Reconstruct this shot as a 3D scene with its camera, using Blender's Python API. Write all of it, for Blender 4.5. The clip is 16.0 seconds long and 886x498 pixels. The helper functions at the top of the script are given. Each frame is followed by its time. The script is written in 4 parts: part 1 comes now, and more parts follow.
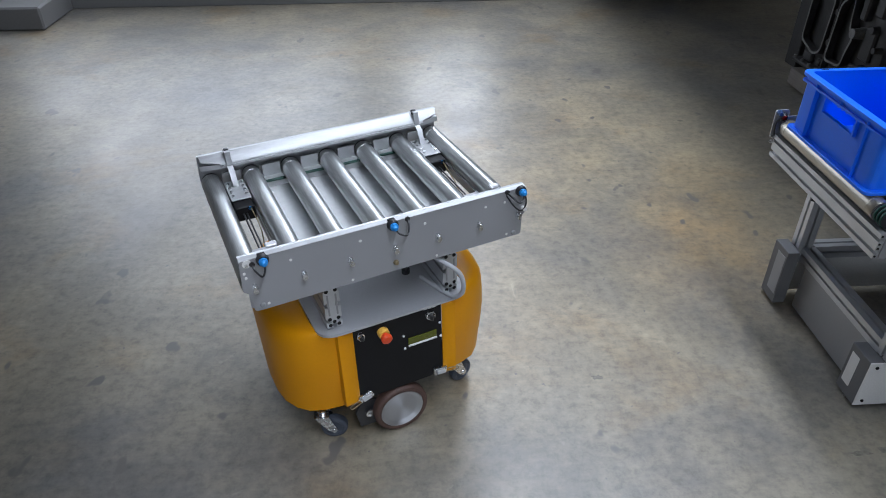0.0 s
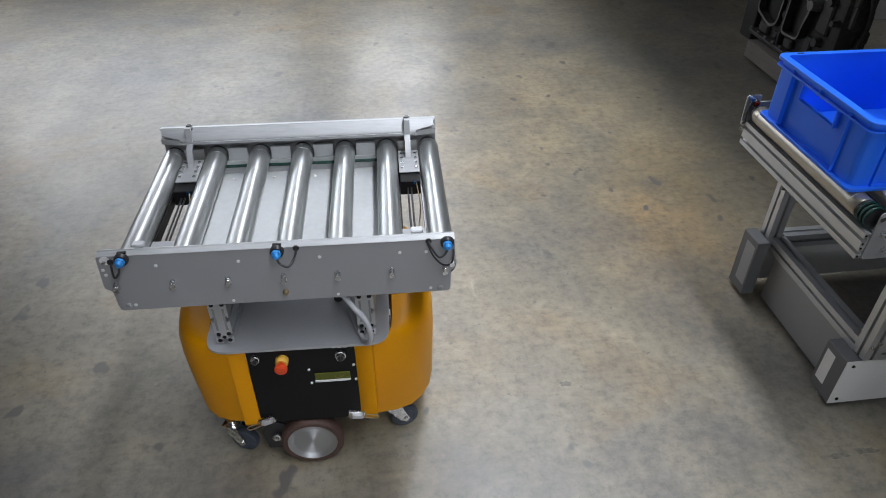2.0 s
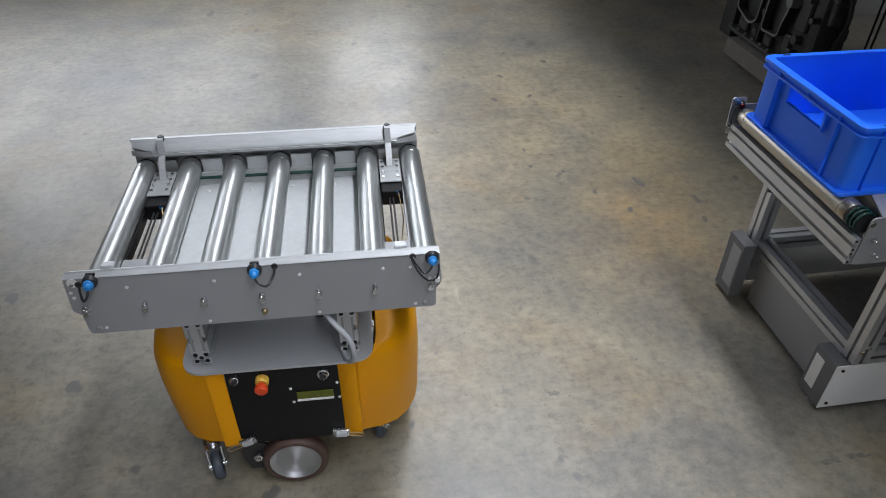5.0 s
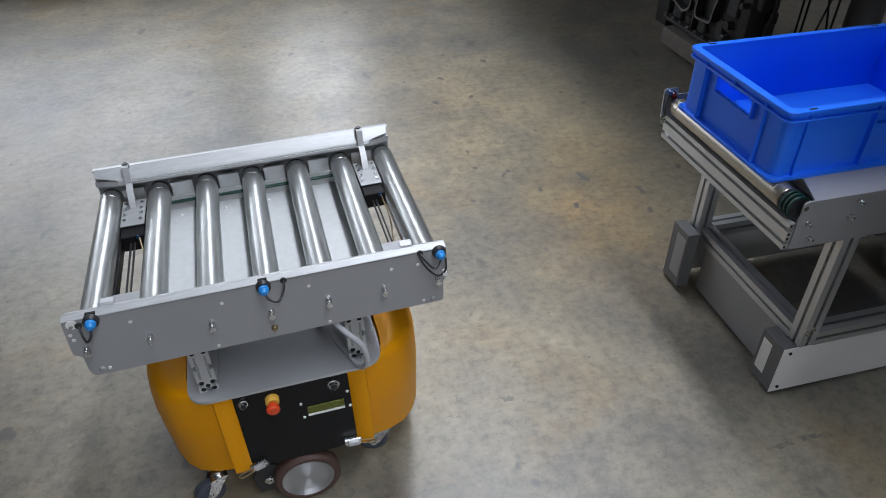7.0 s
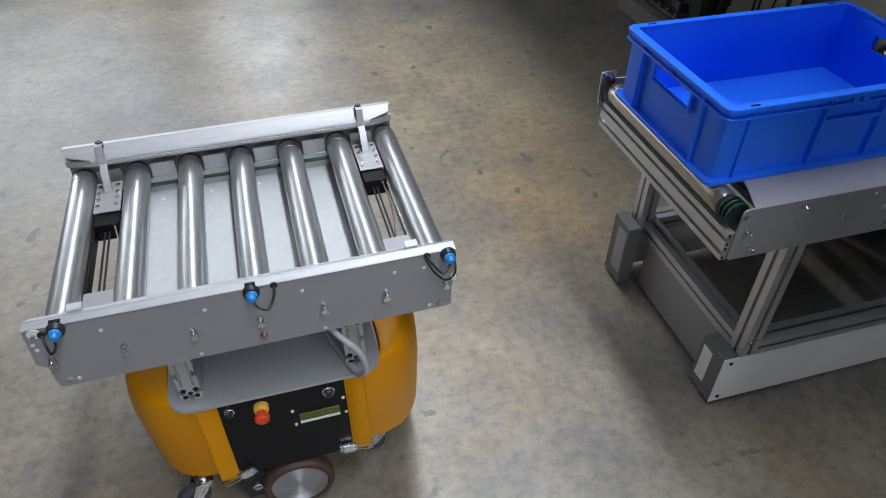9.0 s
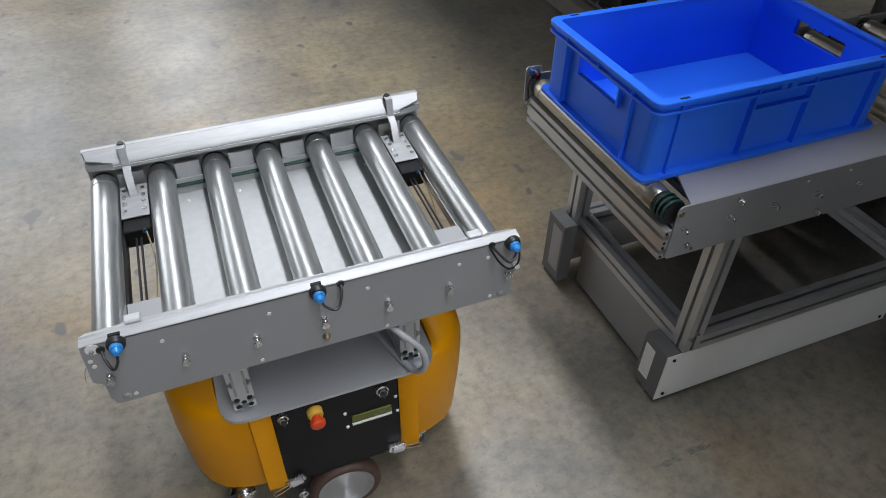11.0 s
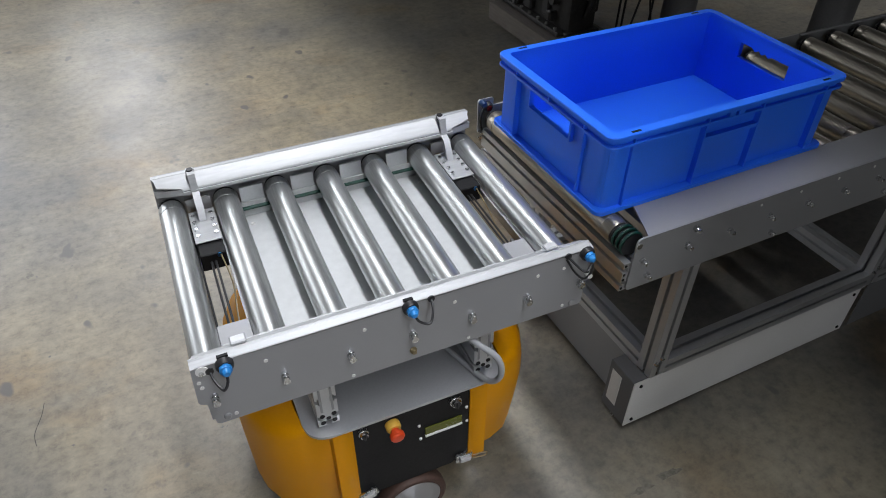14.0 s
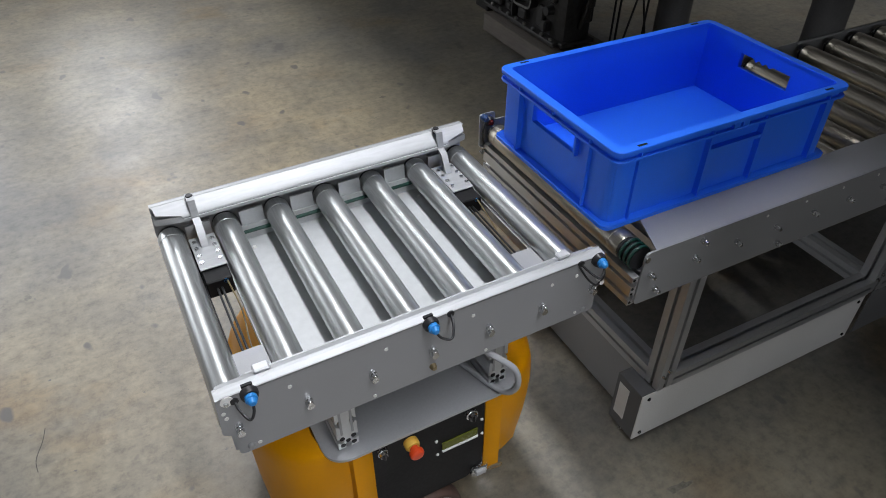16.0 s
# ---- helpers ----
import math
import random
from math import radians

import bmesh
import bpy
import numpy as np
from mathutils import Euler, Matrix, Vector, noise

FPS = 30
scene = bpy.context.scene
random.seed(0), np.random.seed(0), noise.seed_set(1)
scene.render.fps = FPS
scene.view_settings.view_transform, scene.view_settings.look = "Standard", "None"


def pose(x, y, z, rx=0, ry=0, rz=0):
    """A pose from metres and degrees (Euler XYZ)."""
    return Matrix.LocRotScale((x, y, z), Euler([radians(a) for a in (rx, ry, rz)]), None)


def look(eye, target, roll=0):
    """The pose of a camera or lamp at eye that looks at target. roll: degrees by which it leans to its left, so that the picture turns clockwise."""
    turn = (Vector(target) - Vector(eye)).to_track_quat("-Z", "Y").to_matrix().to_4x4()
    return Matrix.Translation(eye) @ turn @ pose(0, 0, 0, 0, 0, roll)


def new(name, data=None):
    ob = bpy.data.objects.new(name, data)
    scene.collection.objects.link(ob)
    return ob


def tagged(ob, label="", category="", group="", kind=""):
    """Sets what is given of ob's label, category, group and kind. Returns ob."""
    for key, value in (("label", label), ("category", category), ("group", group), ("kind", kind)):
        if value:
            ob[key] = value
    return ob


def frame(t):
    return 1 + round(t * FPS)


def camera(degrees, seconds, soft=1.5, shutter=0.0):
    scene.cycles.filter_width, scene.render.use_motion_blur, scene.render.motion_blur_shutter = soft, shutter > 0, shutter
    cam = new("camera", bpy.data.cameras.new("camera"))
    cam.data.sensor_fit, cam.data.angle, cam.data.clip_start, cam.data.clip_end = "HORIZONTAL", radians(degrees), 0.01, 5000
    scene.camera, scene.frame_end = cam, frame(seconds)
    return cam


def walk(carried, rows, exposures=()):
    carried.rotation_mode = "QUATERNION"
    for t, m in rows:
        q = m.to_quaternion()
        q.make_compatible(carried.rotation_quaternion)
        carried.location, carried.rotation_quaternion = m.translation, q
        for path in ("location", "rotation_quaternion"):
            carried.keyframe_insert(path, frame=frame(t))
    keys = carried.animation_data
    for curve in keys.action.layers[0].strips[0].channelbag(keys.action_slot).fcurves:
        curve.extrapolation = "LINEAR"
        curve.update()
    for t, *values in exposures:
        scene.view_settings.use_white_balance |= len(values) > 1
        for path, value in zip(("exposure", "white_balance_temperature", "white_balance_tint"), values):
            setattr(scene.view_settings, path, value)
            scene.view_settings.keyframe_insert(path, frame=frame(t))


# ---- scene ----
# ---------------------------------------------------------------- camera
cam = camera(65.08, 16.0, soft=0.95)
PATH = [
    (0, pose(-1.2364, -1.2946, 1.4925, 55.478, 0.123, -3.538)),
    (0.5, pose(-1.1976, -1.2957, 1.4873, 54.676, 0.238, -2.755)),
    (1, pose(-1.1934, -1.2450, 1.4918, 54.225, -0.100, -3.998)),
    (1.5, pose(-1.2106, -1.1632, 1.4906, 53.263, -0.430, -6.583)),
    (2, pose(-1.2284, -1.1041, 1.4786, 52.874, -0.855, -7.652)),
    (2.5, pose(-1.2490, -1.0747, 1.4790, 53.310, -1.025, -8.440)),
    (3, pose(-1.2393, -1.0656, 1.4801, 53.107, -1.347, -8.380)),
    (3.5, pose(-1.2302, -1.0562, 1.4790, 53.124, -0.659, -8.504)),
    (4, pose(-1.2221, -1.0470, 1.4755, 52.318, -1.017, -8.749)),
    (4.2, pose(-1.2264, -1.0428, 1.4763, 52.279, -1.359, -9.191)),
    (6.3, pose(-1.2099, -1.0509, 1.4796, 53.212, -0.549, -9.577)),
    (6.5, pose(-1.1958, -1.0399, 1.4772, 52.937, -0.113, -11.355)),
    (7, pose(-1.1579, -1.0128, 1.4737, 52.697, 0.431, -14.260)),
    (7.5, pose(-1.0860, -0.9766, 1.4755, 52.179, 0.929, -14.018)),
    (8, pose(-0.9951, -0.9452, 1.4745, 51.670, 0.266, -11.977)),
    (8.5, pose(-0.9627, -0.9155, 1.4584, 50.696, -0.114, -11.980)),
    (9, pose(-0.9665, -0.8481, 1.4481, 49.295, -0.805, -16.169)),
    (9.2, pose(-0.9732, -0.8223, 1.4380, 48.208, -1.022, -17.933)),
    (11.3, pose(-0.9055, -0.7449, 1.4201, 48.810, -1.144, -23.007)),
    (11.5, pose(-0.9200, -0.7317, 1.4354, 48.390, -1.154, -23.809)),
    (12, pose(-0.9106, -0.7310, 1.4362, 48.941, -1.349, -24.621)),
    (12.5, pose(-0.9007, -0.7328, 1.4417, 49.284, -1.200, -24.830)),
    (13, pose(-0.8944, -0.7366, 1.4434, 49.655, -0.985, -25.390)),
    (13.5, pose(-0.8875, -0.7299, 1.4459, 49.806, -0.916, -26.263)),
    (14, pose(-0.8789, -0.7189, 1.4455, 49.989, -0.968, -26.366)),
    (14.5, pose(-0.8781, -0.7118, 1.4486, 50.179, -1.121, -26.336)),
    (15, pose(-0.8763, -0.7089, 1.4466, 50.226, -1.004, -26.070)),
    (15.5, pose(-0.8742, -0.6991, 1.4474, 50.147, -0.995, -25.717)),
    (16, pose(-0.8905, -0.6923, 1.4503, 50.747, -0.443, -27.392)),
]
walk(cam, PATH, exposures=[(0.0, 0.03, 5850, 10), (1.2, 0.0, 5900, 10), (2.2, -0.06, 6350, 10), (4.0, -0.07, 6350, 10), (6.5, -0.10, 6200, 10), (8.5, -0.11, 6200, 10), (11.5, -0.13, 6500, 10), (16.0, -0.13, 6500, 10)])

# ---------------------------------------------------------------- light
HALL_X0, HALL_X1, HALL_Y0, HALL_Y1, HALL_H = -9.0, 6.5, -7.0, 4.33, 5.2
world = bpy.data.worlds.new("world")
scene.world = world
world.use_nodes = True
wn = world.node_tree
sky = wn.nodes.new("ShaderNodeTexSky")
sky.sky_type, sky.sun_disc = "NISHITA", False
sky.sun_elevation, sky.sun_rotation = radians(35), radians(-20)
wn.links.new(sky.outputs[0], wn.nodes["Background"].inputs[0])
wn.nodes["Background"].inputs[1].default_value = 0.12


def lamp(name, m, sx, sy, watts, colour):
    """A daylight area lamp, for an opening of the hall or as added fill."""
    d = bpy.data.lights.new(name, "AREA")
    d.shape, d.size, d.size_y, d.energy, d.color = "RECTANGLE", sx, sy, watts, colour
    ob = new(name, d)
    ob.matrix_world = m
    return ob


DAY = (0.93, 0.95, 1.0)
# windows of the far wall: centre x, width, sill, head
# the wide second one is added to brighten the floor at the far left
WINDOWS = [(-0.85, 0.7, 0.6, 4.4), (-2.95, 2.6, 0.6, 2.6)]
for wx, ww, z0, z1 in WINDOWS:
    lamp("window_light", look((wx, HALL_Y1 - 0.03, (z0 + z1) / 2), (wx, 0, (z0 + z1) / 2)), ww, z1 - z0, (15 if ww < 1 else 10.5) * ww * (z1 - z0), DAY)
# unseen wide low window added behind the camera as fill: centre x, width, sill, head
SOUTH_FILL = (-1.6, 3.4, 0.7, 2.4)
lamp("window_light", look((SOUTH_FILL[0], HALL_Y0 + 0.03, 1.55), (SOUTH_FILL[0], 0, 1.55)), SOUTH_FILL[1], SOUTH_FILL[3] - SOUTH_FILL[2], 12 * SOUTH_FILL[1] * (SOUTH_FILL[3] - SOUTH_FILL[2]), DAY)
# strips of roof light that run along the hall: centre x, y, width, length, watts per square metre
# the short second one is added only to brighten the pale partition wall
ROOF_AND_FILL = [(0.0, -1.0, 0.5, 10.2, 93), (3.9, 2.55, 1.6, 0.4, 115)]
for rx, ry, sx, sy, power in ROOF_AND_FILL:
    lamp("roof_fill_light", pose(rx, ry, HALL_H - 0.03), sx, sy, power * sx * sy, DAY)


# ---------------------------------------------------------------- materials
def material(name, colour, rough=0.5, metal=0.0, vary=0.12, scale=8.0, grain=120.0, bump=0.05, stretch=(1, 1, 1), coat=0.0, uneven=0.2, spec=0.5):
    """A surface with broad stains, fine grain and a little relief."""
    m = bpy.data.materials.new(name)
    m.use_nodes = True
    nt, b = m.node_tree, m.node_tree.nodes["Principled BSDF"]
    N, L = nt.nodes.new, nt.links.new
    tc, mp = N("ShaderNodeTexCoord"), N("ShaderNodeMapping")
    mp.inputs["Scale"].default_value = stretch
    L(tc.outputs["Object"], mp.inputs[0])
    big, fine = N("ShaderNodeTexNoise"), N("ShaderNodeTexNoise")
    big.inputs["Scale"].default_value, big.inputs["Detail"].default_value = scale, 5
    fine.inputs["Scale"].default_value, fine.inputs["Detail"].default_value = grain, 3
    L(mp.outputs[0], big.inputs[0]), L(mp.outputs[0], fine.inputs[0])
    mix = N("ShaderNodeMath")
    mix.operation = "MULTIPLY_ADD"
    mix.inputs[1].default_value = 0.5
    L(fine.outputs[0], mix.inputs[0])
    half = N("ShaderNodeMath")
    half.operation = "MULTIPLY"
    half.inputs[1].default_value = 0.5
    L(big.outputs[0], half.inputs[0]), L(half.outputs[0], mix.inputs[2])
    ramp = N("ShaderNodeValToRGB")
    lo, hi = [max(0.0, c * (1 - vary)) for c in colour], [min(1.0, c * (1 + vary)) for c in colour]
    ramp.color_ramp.elements[0].position, ramp.color_ramp.elements[0].color = 0.36, (*lo, 1)
    ramp.color_ramp.elements[1].position, ramp.color_ramp.elements[1].color = 0.64, (*hi, 1)
    L(mix.outputs[0], ramp.inputs[0]), L(ramp.outputs[0], b.inputs["Base Color"])
    rr = N("ShaderNodeMapRange")
    rr.inputs["To Min"].default_value, rr.inputs["To Max"].default_value = max(0.03, rough * (1 - uneven)), min(1.0, rough * (1 + uneven))
    rr.inputs["From Min"].default_value, rr.inputs["From Max"].default_value = 0.3, 0.7
    L(mix.outputs[0], rr.inputs[0]), L(rr.outputs[0], b.inputs["Roughness"])
    b.inputs["Metallic"].default_value = metal
    b.inputs["Coat Weight"].default_value = coat
    b.inputs["Specular IOR Level"].default_value = spec
    bp = N("ShaderNodeBump")
    bp.inputs["Strength"].default_value, bp.inputs["Distance"].default_value = bump, 0.002
    L(fine.outputs[0], bp.inputs["Height"]), L(bp.outputs[0], b.inputs["Normal"])
    return m


def concrete(name, ca, cb, cc, rough):
    """Power-floated slab: grey and buff clouds, trowel burns, dark pits, rusty patches."""
    m = bpy.data.materials.new(name)
    m.use_nodes = True
    nt, b = m.node_tree, m.node_tree.nodes["Principled BSDF"]
    N, L = nt.nodes.new, nt.links.new
    tc = N("ShaderNodeTexCoord")

    def tex(scale, detail=6, rgh=0.6, dist=0.0, stretch=None):
        n = N("ShaderNodeTexNoise")
        n.inputs["Scale"].default_value, n.inputs["Detail"].default_value = scale, detail
        n.inputs["Roughness"].default_value, n.inputs["Distortion"].default_value = rgh, dist
        src = tc.outputs["Object"]
        if stretch:
            mp = N("ShaderNodeMapping")
            mp.inputs["Scale"].default_value = stretch
            L(src, mp.inputs[0])
            src = mp.outputs[0]
        L(src, n.inputs[0])
        return n.outputs[0]

    def ramp(src, *stops):
        r = N("ShaderNodeValToRGB")
        e = r.color_ramp.elements
        while len(e) < len(stops):
            e.new(0.5)
        for el, (pos, col) in zip(e, stops):
            el.position, el.color = pos, (*col, 1)
        L(src, r.inputs[0])
        return r.outputs[0]

    def mix(kind, fac, a, c):
        x = N("ShaderNodeMix")
        x.data_type, x.blend_type = "RGBA", kind
        if isinstance(fac, float):
            x.inputs[0].default_value = fac
        else:
            L(fac, x.inputs[0])
        for sock, v in ((x.inputs[6], a), (x.inputs[7], c)):
            if isinstance(v, tuple):
                sock.default_value = (*v, 1)
            else:
                L(v, sock)
        return x.outputs[2]

    cloud = tex(0.83, 9, 0.66, 0.25)
    base = ramp(cloud, (0.38, ca), (0.52, cb), (0.66, cc))
    mottle = ramp(tex(5.0, 10, 0.72, 0.2), (0.32, (0.70, 0.71, 0.74)), (0.66, (1.18, 1.16, 1.11)))
    base = mix("MULTIPLY", 0.85, base, mottle)
    speck = ramp(tex(30, 8, 0.75, 0.0), (0.32, (0.52, 0.52, 0.53)), (0.5, (1, 1, 1)), (0.68, (1.30, 1.29, 1.27)))
    base = mix("MULTIPLY", 0.85, base, speck)
    # fine trowel and tyre scratches in two directions
    for turn, amount in ((31, 0.22), (-48, 0.22), (82, 0.18)):
        mp = N("ShaderNodeMapping")
        mp.inputs["Rotation"].default_value, mp.inputs["Scale"].default_value = (0, 0, radians(turn)), (7, 60, 1)
        L(tc.outputs["Object"], mp.inputs[0])
        n = N("ShaderNodeTexNoise")
        n.inputs["Scale"].default_value, n.inputs["Detail"].default_value, n.inputs["Roughness"].default_value = 1.0, 5, 0.7
        L(mp.outputs[0], n.inputs[0])
        base = mix("MULTIPLY", amount, base, ramp(n.outputs[0], (0.33, (0.80, 0.80, 0.80)), (0.5, (1, 1, 1)), (0.69, (1.22, 1.21, 1.19))))
    rust = ramp(tex(1.7, 5, 0.6, 0.3, (1, 1.2, 1)), (0.55, (0, 0, 0)), (0.7, (1, 1, 1)))
    base = mix("MULTIPLY", rust, base, (1.0, 0.86, 0.68))
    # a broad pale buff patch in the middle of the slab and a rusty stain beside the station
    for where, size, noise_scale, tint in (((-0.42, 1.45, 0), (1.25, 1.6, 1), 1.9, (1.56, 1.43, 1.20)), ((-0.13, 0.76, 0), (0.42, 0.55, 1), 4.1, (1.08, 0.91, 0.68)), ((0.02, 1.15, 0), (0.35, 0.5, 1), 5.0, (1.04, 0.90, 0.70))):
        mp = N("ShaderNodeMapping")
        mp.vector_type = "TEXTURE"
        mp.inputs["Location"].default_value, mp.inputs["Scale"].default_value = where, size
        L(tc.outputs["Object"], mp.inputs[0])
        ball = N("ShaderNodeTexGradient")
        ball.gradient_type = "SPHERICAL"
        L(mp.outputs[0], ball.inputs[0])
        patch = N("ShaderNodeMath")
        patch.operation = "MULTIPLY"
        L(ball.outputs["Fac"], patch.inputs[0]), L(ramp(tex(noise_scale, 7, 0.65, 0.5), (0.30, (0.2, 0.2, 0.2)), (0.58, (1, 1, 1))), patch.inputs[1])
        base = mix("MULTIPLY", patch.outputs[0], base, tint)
    pits = ramp(tex(9, 2, 0.5, 0.0, (1.2, 0.8, 1)), (0.285, (0, 0, 0)), (0.325, (1, 1, 1)))
    base = mix("MIX", pits, (0.11, 0.1, 0.09), base)
    chips = ramp(tex(14, 4, 0.7, 0.6, (1.0, 0.55, 1)), (0.66, (0, 0, 0)), (0.72, (1, 1, 1)))
    base = mix("MULTIPLY", chips, base, (1.22, 1.22, 1.24))
    fine_pits = ramp(tex(38, 3, 0.6, 0.0), (0.27, (0, 0, 0)), (0.31, (1, 1, 1)))
    base = mix("MIX", fine_pits, (0.12, 0.112, 0.10), base)
    L(base, b.inputs["Base Color"])
    rr = N("ShaderNodeMapRange")
    rr.inputs["From Min"].default_value, rr.inputs["From Max"].default_value = 0.35, 0.65
    rr.inputs["To Min"].default_value, rr.inputs["To Max"].default_value = rough * 0.88, rough * 1.15
    L(tex(4, 6), rr.inputs[0]), L(rr.outputs[0], b.inputs["Roughness"])
    b.inputs["Specular IOR Level"].default_value = 1.0
    bp = N("ShaderNodeBump")
    bp.inputs["Strength"].default_value, bp.inputs["Distance"].default_value = 0.18, 0.003
    L(tex(40, 8, 0.7), bp.inputs["Height"]), L(bp.outputs[0], b.inputs["Normal"])
    return m


M = {
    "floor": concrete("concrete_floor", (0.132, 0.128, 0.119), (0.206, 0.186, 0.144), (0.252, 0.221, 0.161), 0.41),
    "wall": material("grey_wall_paint", (0.13, 0.13, 0.127), 0.6, vary=0.08, scale=1.5, grain=60),
    "wall_dark": material("dark_wall_paint", (0.07, 0.07, 0.07), 0.7, vary=0.1, scale=1.5, grain=60),
    "ceiling": material("ceiling_sheet", (0.1, 0.1, 0.105), 0.7, vary=0.06, scale=1, grain=30),
    "glass": material("window_glass", (0.8, 0.85, 0.9), 0.1, vary=0.02),
    "alu": material("anodised_aluminium", (0.56, 0.57, 0.58), 0.42, 0.75, vary=0.05, scale=5, grain=240, bump=0.03),
    "alu_bright": material("bright_aluminium_sheet", (0.58, 0.59, 0.61), 0.45, 0.4, vary=0.05, scale=4, grain=200, bump=0.03, stretch=(0.2, 1, 1)),
    "plate": material("grey_anodised_plate", (0.35, 0.355, 0.365), 0.5, 0.35, vary=0.05, scale=6, grain=420, bump=0.05),
    "alu_deck": material("brushed_deck_plate", (0.50, 0.51, 0.53), 0.42, 0.5, vary=0.05, scale=5, grain=300, bump=0.03),
    "plate_dark": material("dull_grey_steel_plate", (0.32, 0.325, 0.33), 0.48, 0.35, vary=0.06, scale=6, grain=420, bump=0.05),
    "guide": material("satin_folded_steel_guide", (0.46, 0.47, 0.48), 0.48, 0.45, vary=0.1, scale=6, grain=160, bump=0.02, stretch=(0.15, 1, 1)),
    "pan": material("white_coated_sheet", (0.52, 0.535, 0.54), 0.35, 0.0, vary=0.06, scale=5, grain=60),
    "steel": material("zinc_plated_roller_steel", (0.58, 0.60, 0.595), 0.30, 0.84, vary=0.15, scale=70, grain=420, bump=0.0, uneven=0.05, stretch=(1, 0.06, 1)),
    "steel_worn": material("yellow_passivated_steel", (0.40, 0.37, 0.31), 0.34, 0.85, vary=0.14, scale=60, grain=400, bump=0.0, uneven=0.12, stretch=(1, 0.06, 1)),
    "zinc": material("zinc_bolt", (0.72, 0.73, 0.74), 0.26, 1.0, vary=0.08, scale=60, grain=300),
    "yellow": material("yellow_painted_shell", (0.72, 0.305, 0.0), 0.40, 0.0, vary=0.03, scale=6, grain=150, bump=0.02, spec=0.22),
    "black": material("black_panel", (0.007, 0.007, 0.008), 0.5, 0.0, vary=0.2, scale=8, grain=200, spec=0.25),
    "black_plastic": material("black_plastic", (0.02, 0.02, 0.022), 0.4, 0.0, vary=0.2, scale=30, grain=200),
    "hub": material("turned_aluminium_hub", (0.52, 0.53, 0.55), 0.46, 0.9, vary=0.02, scale=20, grain=400, bump=0.0, uneven=0.02),
    "rubber": material("brown_polyurethane_tyre", (0.075, 0.042, 0.032), 0.6, 0.0, vary=0.25, scale=25, grain=150, bump=0.15),
    "caster": material("grey_blue_caster_rubber", (0.05, 0.06, 0.08), 0.5, 0.0, vary=0.15, scale=30, grain=150),
    "blue": material("blue_polypropylene", (0.024, 0.175, 0.95), 0.40, 0.0, vary=0.05, scale=5, grain=350, bump=0.06, spec=0.35),
    "sensor": material("bright_blue_connector", (0.03, 0.25, 0.66), 0.35, 0.0, vary=0.05, scale=40, grain=300),
    "red": material("red_mushroom_button", (0.72, 0.07, 0.015), 0.35, 0.0, vary=0.05, scale=40, grain=300),
    "navy": material("dark_blue_plug", (0.012, 0.05, 0.16), 0.4, 0.0, vary=0.1, scale=40, grain=300),
    "dark_red": material("dark_red_lens", (0.16, 0.012, 0.012), 0.15, 0.0, vary=0.05, scale=40, grain=300),
    "estop_yellow": material("pale_yellow_collar", (0.85, 0.50, 0.08), 0.4, 0.0, vary=0.05, scale=40, grain=300),
    "lcd": material("green_display_glass", (0.10, 0.11, 0.012), 0.25, 0.0, vary=0.06, scale=30, grain=300),
    "white": material("white_print", (0.75, 0.75, 0.73), 0.5, 0.0, vary=0.04, scale=30, grain=300),
    "cream": material("cream_painted_panel", (0.76, 0.76, 0.74), 0.45, 0.0, vary=0.06, scale=5, grain=200),
    "side": material("grey_plastic_foot_cover", (0.15, 0.153, 0.157), 0.5, 0.1, vary=0.06, scale=8, grain=200),
    "cable": material("grey_cable_sheath", (0.40, 0.41, 0.43), 0.5, 0.0, vary=0.05, scale=40, grain=300),
    "green": material("green_drive_belt", (0.006, 0.045, 0.033), 0.4, 0.0, vary=0.1, scale=40, grain=300),
    "brass": material("brass", (0.36, 0.29, 0.17), 0.5, 0.8, vary=0.1, scale=60, grain=300),
    "iron": material("oily_cast_iron", (0.035, 0.034, 0.033), 0.55, 0.35, vary=0.4, scale=9, grain=60, bump=0.4),
    "iron_edge": material("bare_machined_iron", (0.15, 0.148, 0.14), 0.5, 0.4, vary=0.25, scale=20, grain=100, bump=0.2),
    "timber": material("grey_weathered_pallet_board", (0.13, 0.115, 0.098), 0.75, 0.0, vary=0.25, scale=12, grain=90, bump=0.3, stretch=(1, 0.15, 1)),
    "column": material("dark_grey_column_paint", (0.17, 0.17, 0.175), 0.5, 0.0, vary=0.1, scale=6, grain=100),
    "mark": material("dark_floor_scuff", (0.06, 0.055, 0.05), 0.6, 0.0, vary=0.3, scale=30, grain=120),
}

# lathe marks on the hubs: the gloss is drawn out round the axle
hub_nodes = M["hub"].node_tree
ring_dir = hub_nodes.nodes.new("ShaderNodeTangent")
ring_dir.direction_type, ring_dir.axis = "RADIAL", "Y"
hub_bsdf = hub_nodes.nodes["Principled BSDF"]
hub_bsdf.inputs["Anisotropic"].default_value = 0.8
hub_bsdf.inputs["Anisotropic Rotation"].default_value = 0.25
hub_nodes.links.new(ring_dir.outputs[0], hub_bsdf.inputs["Tangent"])


